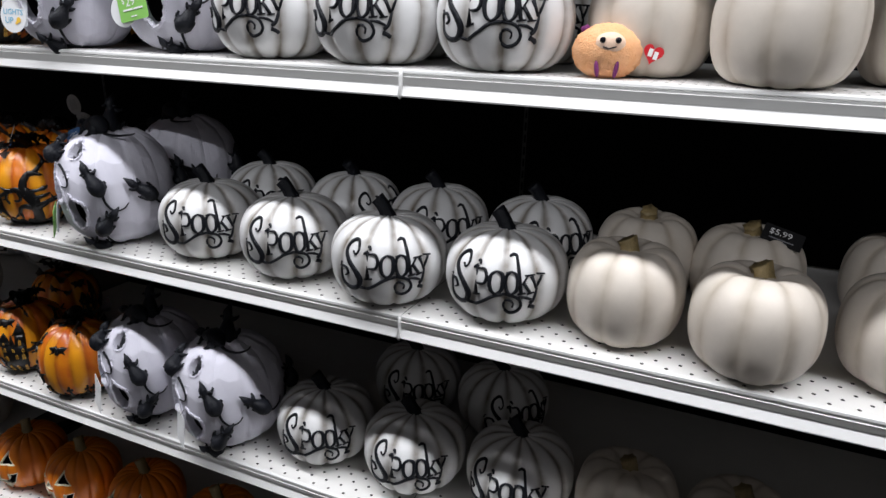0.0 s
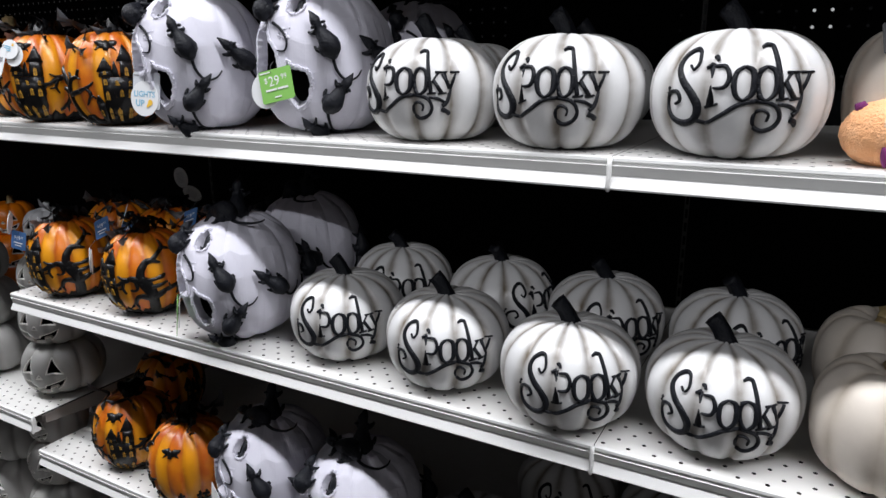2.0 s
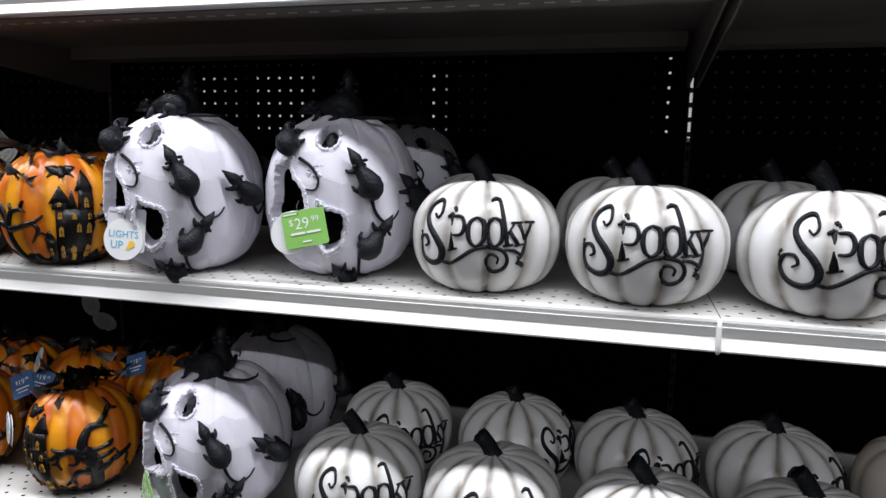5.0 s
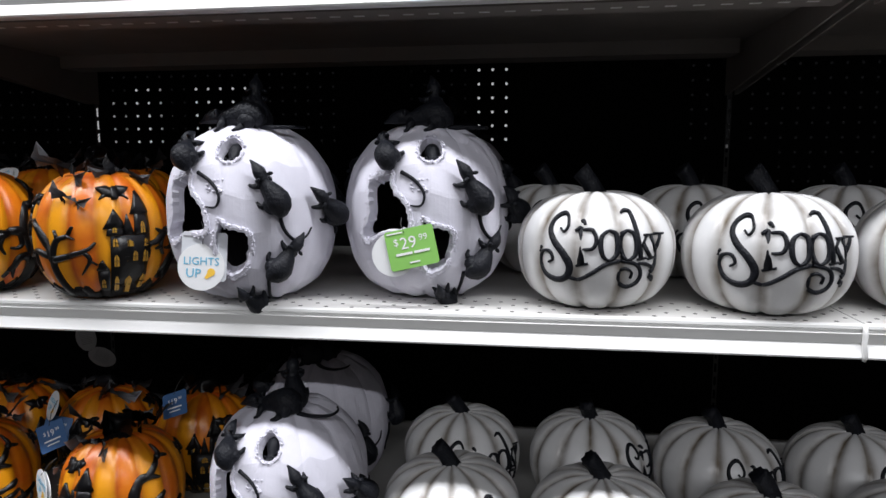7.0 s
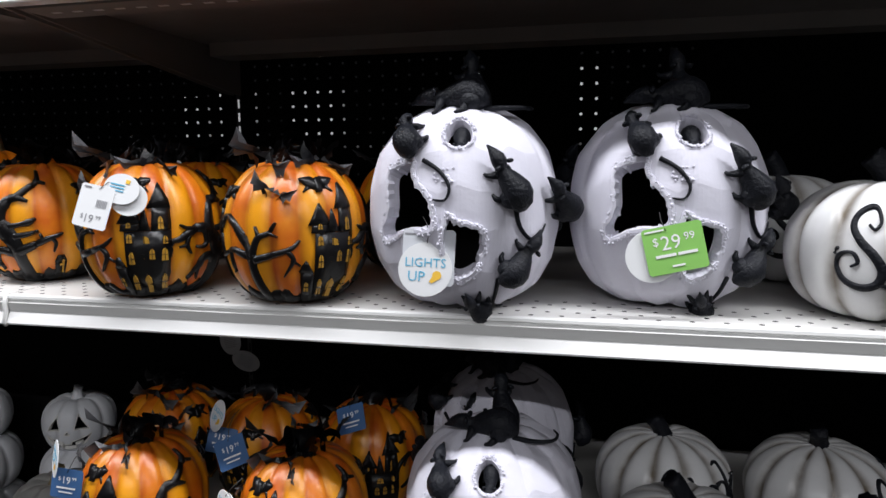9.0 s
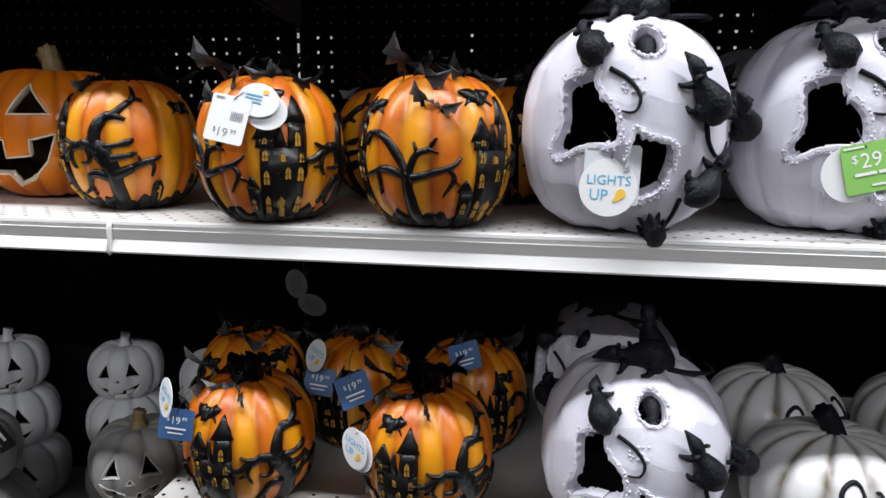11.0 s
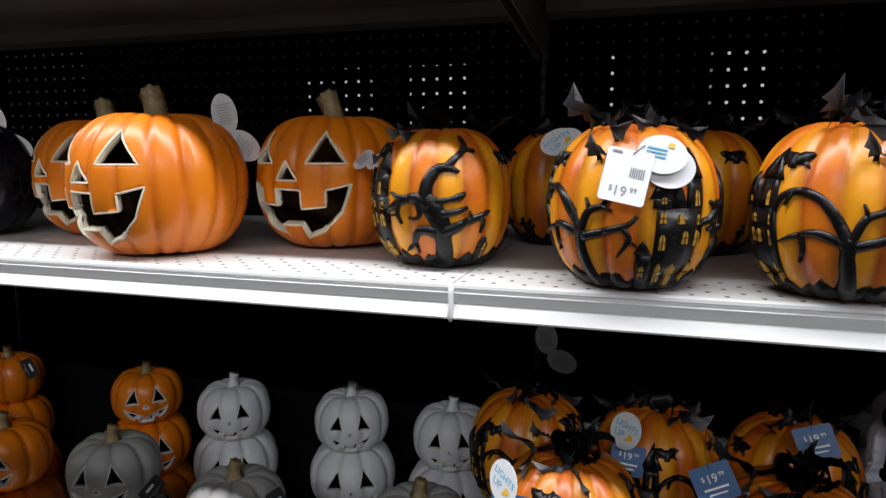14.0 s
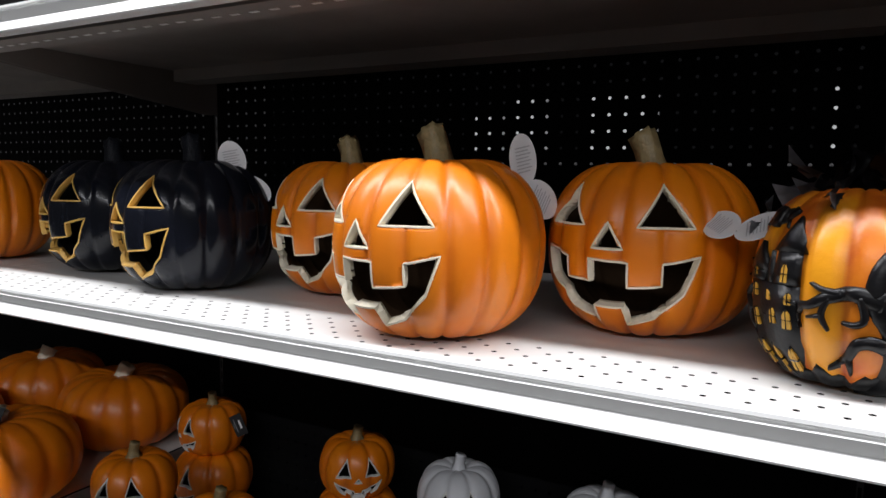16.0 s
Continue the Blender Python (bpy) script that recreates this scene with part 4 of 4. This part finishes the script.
def haunted(label):
    g = Gourd(0.0785, 0.159, 16, 0.045, 1.8, 0.62, 0.05, -0.083, 0.02, 0.78)
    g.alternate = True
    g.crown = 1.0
    t = tagged(new("haunted_pumpkin"), label, "pumpkin", "orange pumpkins with haunted houses")
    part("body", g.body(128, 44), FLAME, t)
    # black ground round the foot
    bm = bmesh.new()
    n = 90
    hill = [0.016 + 0.004 * math.sin(k * 0.7) + 0.003 * math.sin(k * 1.9 + 1) for k in range(n)]
    low = [bm.verts.new(g.at(2 * math.pi * k / n, 0.10) * 1.015 + Vector((0, 0, -0.0005))) for k in range(n)]
    mid = [bm.verts.new(g.on(2 * math.pi * k / n, 0.007, 0.0022)) for k in range(n)]
    top = [bm.verts.new(g.on(2 * math.pi * k / n, hill[k], 0.0022)) for k in range(n)]
    back = [bm.verts.new(g.on(2 * math.pi * k / n, hill[k] + 0.001, -0.001)) for k in range(n)]
    for a, b in ((low, mid), (mid, top), (top, back)):
        for k in range(n):
            bm.faces.new((a[k], a[(k + 1) % n], b[(k + 1) % n], b[k]))
    part("painted_ground", bm, GLOSS, t, "black moulded ground line")
    for name, lines, turn in (("bare_tree", TREE_A, radians(-11)), ("bare_tree", TREE_B, radians(124))):
        bm = bmesh.new()
        strokes(bm, g, turn, [([(u, v + 8) for u, v in p], w) for p, w in lines], 0.00102 if lines is TREE_A else 0.00116)
        part(name, bm, GLOSS, t, "raised black bare tree")
    for turn in (radians(53), radians(285)):
        house = None
        for name, low_, high_ in (("haunted_house", (-0.022, 0.028, 0.008), (-0.020, 0.026, 0.080)), ("annex", (-0.036, -0.0222, 0.008), (-0.034, -0.0222, 0.040)), ("tower", (-0.024, -0.006, 0.0805), (-0.023, -0.007, 0.088)), ("roof", (-0.027, -0.003, 0.0882), (-0.0155, -0.0145, 0.110)), ("tower", (0.006, 0.026, 0.0805), (0.008, 0.025, 0.104)), ("roof", (0.003, 0.029, 0.1042), (0.0155, 0.0165, 0.130)), ("gable", (-0.0055, 0.0055, 0.0805), (-0.0005, 0.0005, 0.104)), ("roof", (-0.038, -0.0225, 0.0402), (-0.030, -0.029, 0.052))):
            bm = bmesh.new()
            patch(bm, g, low_, high_, 0.0032, turn)
            piece = part(name, bm, GLOSS, house or t, "" if house else "raised black haunted house")
            house = house or piece
        for k, (u, v, w, h) in enumerate(((-0.029, 0.020, 0.005, 0.011), (-0.015, 0.045, 0.006, 0.014), (-0.004, 0.050, 0.007, 0.012), (0.006, 0.050, 0.006, 0.012), (0.018, 0.048, 0.007, 0.014), (-0.015, 0.016, 0.006, 0.018), (0.0, 0.012, 0.011, 0.022), (0.018, 0.016, 0.007, 0.018), (-0.0155, 0.068, 0.006, 0.010), (0.000, 0.067, 0.010, 0.008), (0.0155, 0.082, 0.006, 0.014), (0.019, 0.066, 0.005, 0.009), (-0.0155, 0.084, 0.005, 0.006))):
            bm = bmesh.new()
            patch(bm, g, (u - w * 0.42, u + w * 0.42, v), (u - w * 0.36, u + w * 0.36, v + h * 0.7), 0.0036, turn, 0, 2, 1)
            patch(bm, g, (u - w * 0.36, u + w * 0.36, v + h * 0.7), (u - w * 0.12, u + w * 0.12, v + h * 0.92), 0.0036, turn, 0, 2, 1)
            ribbon(bm, g, [(u - w * 0.5, v + h * 0.45), (u + w * 0.5, v + h * 0.45)], 0.001, 0.0044, turn, False, False, 1)
            ribbon(bm, g, [(u, v), (u, v + h)], 0.0011, 0.0044, turn, False, False, 1)
            part("window", bm, [WINDOW, GLOSS], house, "yellow painted window", False)
    for turn, u, v, w in ((53, -0.012, 0.128, 0.042), (-50, 0.0, 0.120, 0.036), (190, 0, 0.12, 0.04)):
        bm = bmesh.new()
        bat(bm, g, radians(turn), u, v, w)
        part("bat", bm, GLOSS, t, "raised black bat")
    bm = bmesh.new()
    turn = radians(160)
    patch(bm, g, (-0.008, 0.008, 0.012), (-0.008, 0.008, 0.030), 0.004, turn)
    patch(bm, g, (-0.008, 0.008, 0.030), (-0.004, 0.004, 0.037), 0.004, turn)
    stone = part("gravestone", bm, GLOSS, t, "small black gravestone")
    bm = bmesh.new()
    patch(bm, g, (-0.001, 0.001, 0.016), (-0.001, 0.001, 0.032), 0.0052, turn, 0, 1, 1)
    patch(bm, g, (-0.0035, 0.0035, 0.0255), (-0.0035, 0.0035, 0.0275), 0.0054, turn, 0, 2, 1)
    part("cross", bm, WINDOW, stone, "", False)
    for turn, foot in ((200, 0.016), (226, 0.014), (236, 0.013)):
        bm = bmesh.new()
        turn = radians(turn)
        patch(bm, g, (-0.0018, 0.0018, foot), (-0.0018, 0.0018, foot + 0.026), 0.0034, turn, 0, 1, 2)
        patch(bm, g, (-0.006, 0.006, foot + 0.015), (-0.006, 0.006, foot + 0.019), 0.0036, turn, 0, 2, 1)
        part("grave_cross", bm, GLOSS, t, "raised black grave cross")
    # sheer bats: one standing off the skin, two perched on the crown
    p = g.on(radians(4), 0.116, 0.002)
    fabric_bat(t, p, (1, 0, 0.25), (-0.25, 0, 1), 0.050, 12, 45, -30, 0.5)
    fabric_bat(t, (-0.020, -0.034, 0.150), (1, -0.15, 0), (0, -0.45, 1), 0.078, 30, 52, -16, 0.7)
    fabric_bat(t, (0.036, -0.012, 0.150), (0.8, 0.5, 0), (0, -0.7, 0.8), 0.056, 30, 10, -15, 0.35)
    fabric_bat(t, (-0.030, 0.034, 0.150), (0.6, -0.8, 0), (0, 0.6, 0.8), 0.052, 30, 0, 10, 0.2)
    part("stem", rough_stem(0.130, 0.010, 0.036, (0.014, 0.006), 6), GLOSS, t, "black stem")
    # rolled satin knot in front of the stem, with curls round it
    bm = bmesh.new()
    rows = []
    for i in range(45):
        q = i / 44 * 5.2 * math.pi
        rad = 0.0035 + 0.0165 * i / 44
        side = Vector((0.45, -0.85, 0.30)).normalized()
        ahead = side.cross(Vector((0, 0, 1))).normalized()
        rise = ahead.cross(side) * -1
        c = Vector((0.004, -0.004, 0.166)) + ahead * rad * math.cos(q) + rise * rad * 0.85 * math.sin(q)
        half = side * (0.013 + 0.003 * math.sin(q * 0.7))
        slant = ahead * 0.003 * math.sin(q * 1.3)
        rows.append([bm.verts.new(c + half * k + slant * k * k - rise * 0.003 * k * k) for k in (-1, -0.5, 0, 0.5, 1)])
    for a, b in zip(rows, rows[1:]):
        for k in range(4):
            bm.faces.new((a[k], a[k + 1], b[k + 1], b[k]))
    bmesh.ops.solidify(bm, geom=bm.faces[:], thickness=0.0008)
    part("satin_knot", bm, SATIN, t, "rolled black satin ribbon knot")
    for k in range(5):
        a = k * 1.31 + 0.3
        dd = Vector((math.cos(a), math.sin(a), 0))
        bm = bmesh.new()
        n = 14
        pts = []
        for i in range(n):
            q = i / (n - 1) * 4.6
            pts.append(Vector((0.006, 0.004, 0.153)) + dd * (0.010 + 0.011 * q / 2 + 0.008 * math.sin(q * 1.6)) + Vector((-dd.y, dd.x, 0)) * 0.008 * math.cos(q * 1.9) + Vector((0, 0, 0.010 + 0.010 * math.sin(q * 1.7 + k))))
        rows = []
        for i, c in enumerate(pts):
            side = Vector((-dd.y * 0.4, dd.x * 0.4, 0.9)) * (0.0075 - 0.004 * i / n)
            rows.append((bm.verts.new(c + side), bm.verts.new(c - side)))
        for (a0, a1), (b0, b1) in zip(rows, rows[1:]):
            bm.faces.new((a0, a1, b1, b0))
        bmesh.ops.solidify(bm, geom=bm.faces[:], thickness=0.0012)
        part("satin_curl", bm, SATIN, t, "black satin ribbon curl")
    return t


def deg(poly):
    return [(radians(a), v) for a, v in poly]


JACK_FACE = [
    deg([(15, 0.113), (43, 0.113), (28, 0.152)]), deg([(-43, 0.113), (-15, 0.113), (-28, 0.152)]), deg([(-8, 0.092), (8, 0.092), (0, 0.117)]),
    deg([(46, 0.088), (28, 0.080), (28, 0.060), (11, 0.057), (11, 0.080), (-10, 0.082), (-10, 0.060), (-24, 0.062), (-24, 0.082), (-46, 0.090), (-43, 0.060), (-27, 0.032), (-9, 0.020), (-9, 0.036), (7, 0.036), (9, 0.018), (26, 0.028), (39, 0.052)]),
]


def jack(name, label, skin, rim, inner, stem_mat, group, k=1.0):
    g = Gourd(0.107 * k, 0.180 * k, 17, 0.042, 2.0, 0.60, 0.07, 0.24, 0.02, 0.66)
    t = tagged(new(name), label, "jack-o'-lantern", group)
    face = [[(a, v * k) for a, v in poly] for poly in JACK_FACE]
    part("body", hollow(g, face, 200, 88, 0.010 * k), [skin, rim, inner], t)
    for poly in face:
        part("cut_rim", rim_line(g, poly, 0.0026 * k, 0.0006), rim, t, "pale rim round the cut-out", False)
    part("stem", rough_stem(0.150 * k, 0.0135 * k, 0.053 * k, (-0.016 * k, 0.004 * k), 7, 0.7, 1.95), stem_mat, t, "twisted dry stem")
    return t


TIER_FACE = [
    [(0.20, 0.52), (0.66, 0.50), (0.36, 0.80)], [(-0.66, 0.50), (-0.20, 0.52), (-0.36, 0.80)], [(-0.10, 0.43), (0.10, 0.43), (0.0, 0.51)],
    [(-0.72, 0.42), (-0.40, 0.33), (-0.14, 0.30), (-0.12, 0.25), (0.10, 0.25), (0.12, 0.30), (0.40, 0.33), (0.72, 0.42), (0.60, 0.27), (0.44, 0.19), (0.40, 0.25), (0.24, 0.23), (0.22, 0.14), (-0.22, 0.14), (-0.24, 0.22), (-0.38, 0.25), (-0.44, 0.18), (-0.60, 0.27)],
]


def stack(label, skin, rim, stem_mat, group):
    t = tagged(new("stacked_pumpkin"), label, "pumpkin", group)
    z = 0.0
    for i, (r, h) in enumerate(((0.088, 0.128), (0.078, 0.118), (0.067, 0.104))):
        g = Gourd(r, h, 9, 0.07, 2.0, 0.56, 0.10, 0.35, 0.02)
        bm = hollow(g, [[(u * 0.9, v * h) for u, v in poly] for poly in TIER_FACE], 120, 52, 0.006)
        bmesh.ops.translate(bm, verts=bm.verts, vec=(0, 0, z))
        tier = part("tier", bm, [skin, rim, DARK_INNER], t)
        for poly in TIER_FACE:
            bm = rim_line(g, [(u * 0.9, v * h) for u, v in poly], 0.0022, 0.0007)
            bmesh.ops.translate(bm, verts=bm.verts, vec=(0, 0, z))
            part("cut_rim", bm, PAINT, tier, "", False)
        z += h * 0.93
    part("stem", rough_stem(z - 0.002, 0.008, 0.026, (0.003, 0), 6, 0.4, 1.6), stem_mat, t, "short stem")
    return t


def plain_pumpkin(label, r, h):
    g = Gourd(r, h, 14, 0.05, 2.0, 0.56, 0.09, 0.1, 0.03)
    t = tagged(new("orange_pumpkin"), label, "pumpkin", "plain orange pumpkins")
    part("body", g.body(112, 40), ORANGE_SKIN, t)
    part("stem", rough_stem(h * 0.84, 0.016, 0.034, (0.01, 0), 7), RIM, t, "pale cream stem")
    return t


def place(kind, x, y, z, turn=0.0):
    return copy_thing(kind, pose(x, y, DECK + z + 0.0004, 0, 0, turn))


KINDS = dict(
    S=spooky("pearl white ribbed pumpkin with raised black Spooky lettering on shelf"),
    C=cream("plain cream craft pumpkin with dry brown stem on shelf"),
    R=rat_pumpkin("gnawed chalky white pumpkin with black rats climbing over it"),
    H=haunted("glossy orange pumpkin with black haunted house and ribbon bow"),
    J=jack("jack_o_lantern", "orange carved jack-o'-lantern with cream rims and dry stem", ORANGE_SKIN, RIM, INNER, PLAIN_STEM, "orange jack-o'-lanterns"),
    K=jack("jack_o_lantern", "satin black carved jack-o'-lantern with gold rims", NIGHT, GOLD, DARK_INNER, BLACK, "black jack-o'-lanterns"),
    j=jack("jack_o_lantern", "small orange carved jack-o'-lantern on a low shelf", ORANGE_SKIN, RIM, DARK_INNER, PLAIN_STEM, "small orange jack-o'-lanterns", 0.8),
    W=stack("tower of three white carved pumpkins in a shaded tone on shelf", SHADED_STONE, PAINT, PLAIN_STEM, "stacked white pumpkins"),
    w=stack("tower of three white carved pumpkins with white stem", LIT_STONE, PAINT, LIT_STONE, "stacked white pumpkins"),
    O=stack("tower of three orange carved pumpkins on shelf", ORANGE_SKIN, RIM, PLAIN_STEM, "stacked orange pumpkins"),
    P=plain_pumpkin("large plain orange ribbed pumpkin with cream stem", 0.131, 0.155),
)
LEVEL = {0: 0.0, 1: MID, 2: LOW, 3: LEFT_MID, 4: BASE, 5: LEFT_LOW}
# kind: (x, y, turn) row by row
ROWS_OF = {
    0: dict(
        S=[(-0.265, 0.083, -2), (-0.077, 0.075, -4), (0.111, 0.077, 2), (-0.313, 0.29, 18), (-0.112, 0.29, 20), (0.10, 0.30, 12)],
        C=[(0.290, 0.125, 20), (0.443, 0.062, 0), (0.60, 0.16, 30)],
        R=[(-0.680, 0.070, 7), (-0.468, 0.114, 11), (-0.475, 0.395, 40)],
        H=[(-0.869, 0.051, 0), (-1.054, 0.050, -22), (-1.265, 0.116, -106), (-0.80, 0.28, 60), (-0.98, 0.29, 200), (-1.16, 0.33, 100)],
        J=[(-1.450, 0.221, -10), (-1.634, 0.094, -16), (-1.848, 0.240, -18), (-2.60, 0.17, -12)],
        K=[(-2.050, 0.152, -15), (-2.286, 0.199, -15)],
    ),
    1: dict(
        S=[(-0.437, 0.098, 22), (-0.248, 0.088, 21), (-0.056, 0.068, 20), (0.128, 0.092, 3), (-0.444, 0.281, 30), (-0.249, 0.286, 72), (-0.065, 0.273, 32), (0.124, 0.277, 36)],
        C=[(0.301, 0.091, 0), (0.466, 0.066, 0), (0.640, 0.110, 0), (0.301, 0.266, 90), (0.453, 0.254, 40), (0.66, 0.31, 0)],
        R=[(-0.649, 0.082, 4), (-0.668, 0.292, -30)],
        H=[(-0.887, 0.082, -68), (-1.108, 0.075, -61), (-1.183, 0.248, 20), (-1.018, 0.244, 60), (-0.855, 0.253, 100)],
    ),
    2: dict(
        R=[(-0.612, 0.086, 4), (-0.405, 0.074, -2)],
        S=[(-0.213, 0.111, 18), (-0.028, 0.112, 13), (0.160, 0.131, -4), (-0.13, 0.33, 20), (0.06, 0.33, 40)],
        C=[(0.336, 0.128, 0), (0.50, 0.13, 40)],
        H=[(-0.802, 0.062, -169), (-1.000, 0.085, -20), (-1.10, 0.26, 40)],
    ),
    3: dict(
        w=[(-1.774, 0.425, 27), (-1.540, 0.445, 22), (-1.345, 0.430, 12)],
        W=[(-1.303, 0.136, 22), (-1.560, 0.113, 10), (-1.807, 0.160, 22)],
        O=[(-1.985, 0.440, 38), (-2.345, 0.440, -18), (-2.257, 0.193, 30), (-2.012, 0.148, 20)],
    ),
    4: dict(j=[(-0.945, 0.125, -10), (-1.13, 0.118, -12), (-0.74, 0.13, 10), (-0.52, 0.13, 0)]),
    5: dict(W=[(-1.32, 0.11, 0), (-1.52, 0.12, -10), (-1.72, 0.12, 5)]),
}
for level, kinds in ROWS_OF.items():
    for kind, spots in kinds.items():
        for x, y, turn in spots:
            place(KINDS[kind], x, y, LEVEL[level], turn)
for x, y, turn in ((-2.522, 0.120, 0), (-2.575, 0.408, 40), (-2.850, 0.405, 80), (-2.800, 0.135, 20)):
    place(KINDS["P"], x, y, FAR_MID, turn)
for ob in list(KINDS.values()):
    for o in (*ob.children_recursive, ob):
        bpy.data.objects.remove(o)

# ---- tags ----
tag_lights_up(pose(-0.698, -0.030, DECK + 0.060, -6, 3, 8) @ Matrix.Scale(0.84, 4))
tag_green(pose(-0.469, 0.003, DECK + 0.071, -6, -12, 6) @ Matrix.Scale(0.88, 4))
tag_white_price(pose(-1.058, -0.038, DECK + 0.108, -14, 12, 4) @ Matrix.Scale(0.82, 4))
tag_ovals(pose(-1.984, 0.165, DECK + 0.149, 0, 0, 42))
tag_ovals(pose(-1.553, 0.128, DECK + 0.149, 0, 0, 66))
tag_ovals(pose(-1.359, 0.120, DECK + 0.114, -62, -38, 12) @ Matrix.Scale(0.85, 4))
tag_ovals(pose(-1.181, 0.43, DECK - 0.195, 0, 0, 20))
tag_blue(pose(-1.160, 0.002, DECK - 0.232, -8, 6, 6))
tag_blue(pose(-0.965, 0.050, DECK - 0.195, -20, -24, 8), False)
tag_blue(pose(-0.853, 0.160, DECK - 0.186, -30, -20, 0), False)
tag_blue(pose(-1.050, 0.165, DECK - 0.236, -20, 10, 10))


def tag_disc(m):
    t = tagged(new("hang_tag"), "round white LIGHTS UP label hanging on its string", "hang tag")
    lights_up_disc(t, 0.046)
    card(0.046, 0.046, PAPER, t, "disc", (0.006, 0.003, -0.001), round_=True)
    string_on(t, [(0, -0.001, 0.018), (0.004, 0.004, 0.03), (0.012, 0.012, 0.045)])
    t.matrix_world = m
    return t


tag_disc(pose(-0.953, 0.010, DECK - 0.246, -4, 10, -38))
tag_disc(pose(-1.146, 0.205, DECK + 0.140, -52, -28, 20))
tag_black(pose(0.490, 0.225, DECK - 0.216, -52, 14, -4))
tag_black(pose(0.262, 0.060, DECK + 0.122, -18, -8, 6))
tag_black(pose(-1.467, 0.075, DECK - 0.312, -10, 60, 20), "", 0.72)
tag_black(pose(-2.512, 0.100, DECK - 0.258, -38, 4, 30), "")
tag_black(pose(-2.175, 0.345, DECK - 0.290, -10, 66, 20), "", 0.72)
tag_black(pose(-1.672, 0.085, DECK - 0.330, -10, -50, 20), "", 0.72)


def tag_edge(m):
    t = tagged(new("hang_tag"), "white card hang tag seen beside a gnawed pumpkin", "hang tag")
    card(0.058, 0.062, PAPER, t)
    string_on(t, [(0, -0.001, 0.027), (0.002, 0.004, 0.036), (0.004, 0.012, 0.045)])
    t.matrix_world = m
    return t


tag_edge(pose(-0.430, -0.032, DECK - 0.650, -6, 0, -34))
tag_edge(pose(-0.645, -0.026, DECK - 0.640, -6, 0, -30))
tag_green(pose(-0.690, -0.024, DECK - 0.296, -6, 4, -42))


# ---- the plush toy left on the shelf ----
def plush():
    t = tagged(new("plush_toy"), "small round orange plush toy with red tag on shelf", "plush toy")
    bm = bmesh.new()
    bmesh.ops.create_icosphere(bm, subdivisions=5, radius=1.0)
    for v in bm.verts:
        n = v.co.normalized()
        f = 1 + 0.035 * noise.noise(n * 9) + 0.02 * noise.noise(n * 31)
        v.co = Vector((n.x * 0.042, n.y * 0.036, n.z * 0.033)) * f
        v.co.z = max(v.co.z, -0.030) + 0.030
    part("body", bm, PLUSH, t)
    bm = bmesh.new()
    bmesh.ops.create_uvsphere(bm, u_segments=20, v_segments=12, radius=1.0, matrix=Matrix.Translation((0.002, -0.0285, 0.040)) @ Matrix.Diagonal((0.018, 0.0095, 0.013, 1)))
    part("muzzle", bm, MUZZLE, t, "peach plush muzzle")
    for s in (-1, 1):
        bm = bmesh.new()
        bmesh.ops.create_uvsphere(bm, u_segments=16, v_segments=10, radius=1.0, matrix=Matrix.Translation((s * 0.0088 + 0.002, -0.0365, 0.044)) @ Matrix.Diagonal((0.0036, 0.0026, 0.0036, 1)))
        part("eye", bm, NIGHT, t, "glossy dark eye")
        bm = bmesh.new()
        bmesh.ops.create_uvsphere(bm, u_segments=16, v_segments=10, radius=1.0, matrix=Matrix.Translation((s * 0.011, -0.0325, 0.011)) @ Matrix.Rotation(s * 0.15, 4, "Y") @ Matrix.Diagonal((0.0028, 0.005, 0.0100, 1)))
        part("foot", bm, PURPLE, t, "purple plush foot")
        bm = bmesh.new()
        tube(bm, [(s * 0.024, 0, 0.050), (s * 0.029, -0.002, 0.056), (s * 0.032, 0, 0.055)], [0.007, 0.006, 0.003], 8)
        part("ear", bm, PURPLE, t, "purple ear tuft")
    bm = bmesh.new()
    tube(bm, [(-0.006, -0.0385, 0.0365), (0.001, -0.040, 0.0345), (0.009, -0.0385, 0.037)], 0.0008, 6)
    part("smile", bm, NIGHT, t)
    bm = bmesh.new()
    ring = [(0.00075 * 16 * math.sin(q) ** 3, 0.00078 * (13 * math.cos(q) - 5 * math.cos(2 * q) - 2 * math.cos(3 * q) - math.cos(4 * q))) for q in [-2 * math.pi * k / 32 for k in range(32)]]
    near_side, far_side = [[bm.verts.new((x, y, z)) for x, z in ring] for y in (0.0, 0.0008)]
    bm.faces.new(near_side)
    bm.faces.new(list(reversed(far_side)))
    for k in range(32):
        bm.faces.new((near_side[k], near_side[k - 1], far_side[k - 1], far_side[k]))
    bmesh.ops.recalc_face_normals(bm, faces=bm.faces[:])
    tag = part("heart_tag", bm, RED, t, "red heart-shaped paper tag with white marks", False)
    bars_on(tag, [(-0.006, -0.001, -0.004, 0.009), (0.001, 0.006, -0.006, 0.009)], INK_WHITE)
    tag.matrix_local = pose(0.052, -0.018, 0.030, 0, 15, 10)
    t.matrix_world = pose(0.252, 0.052, DECK + 0.0005, 0, 0, 12)
    return t


plush()
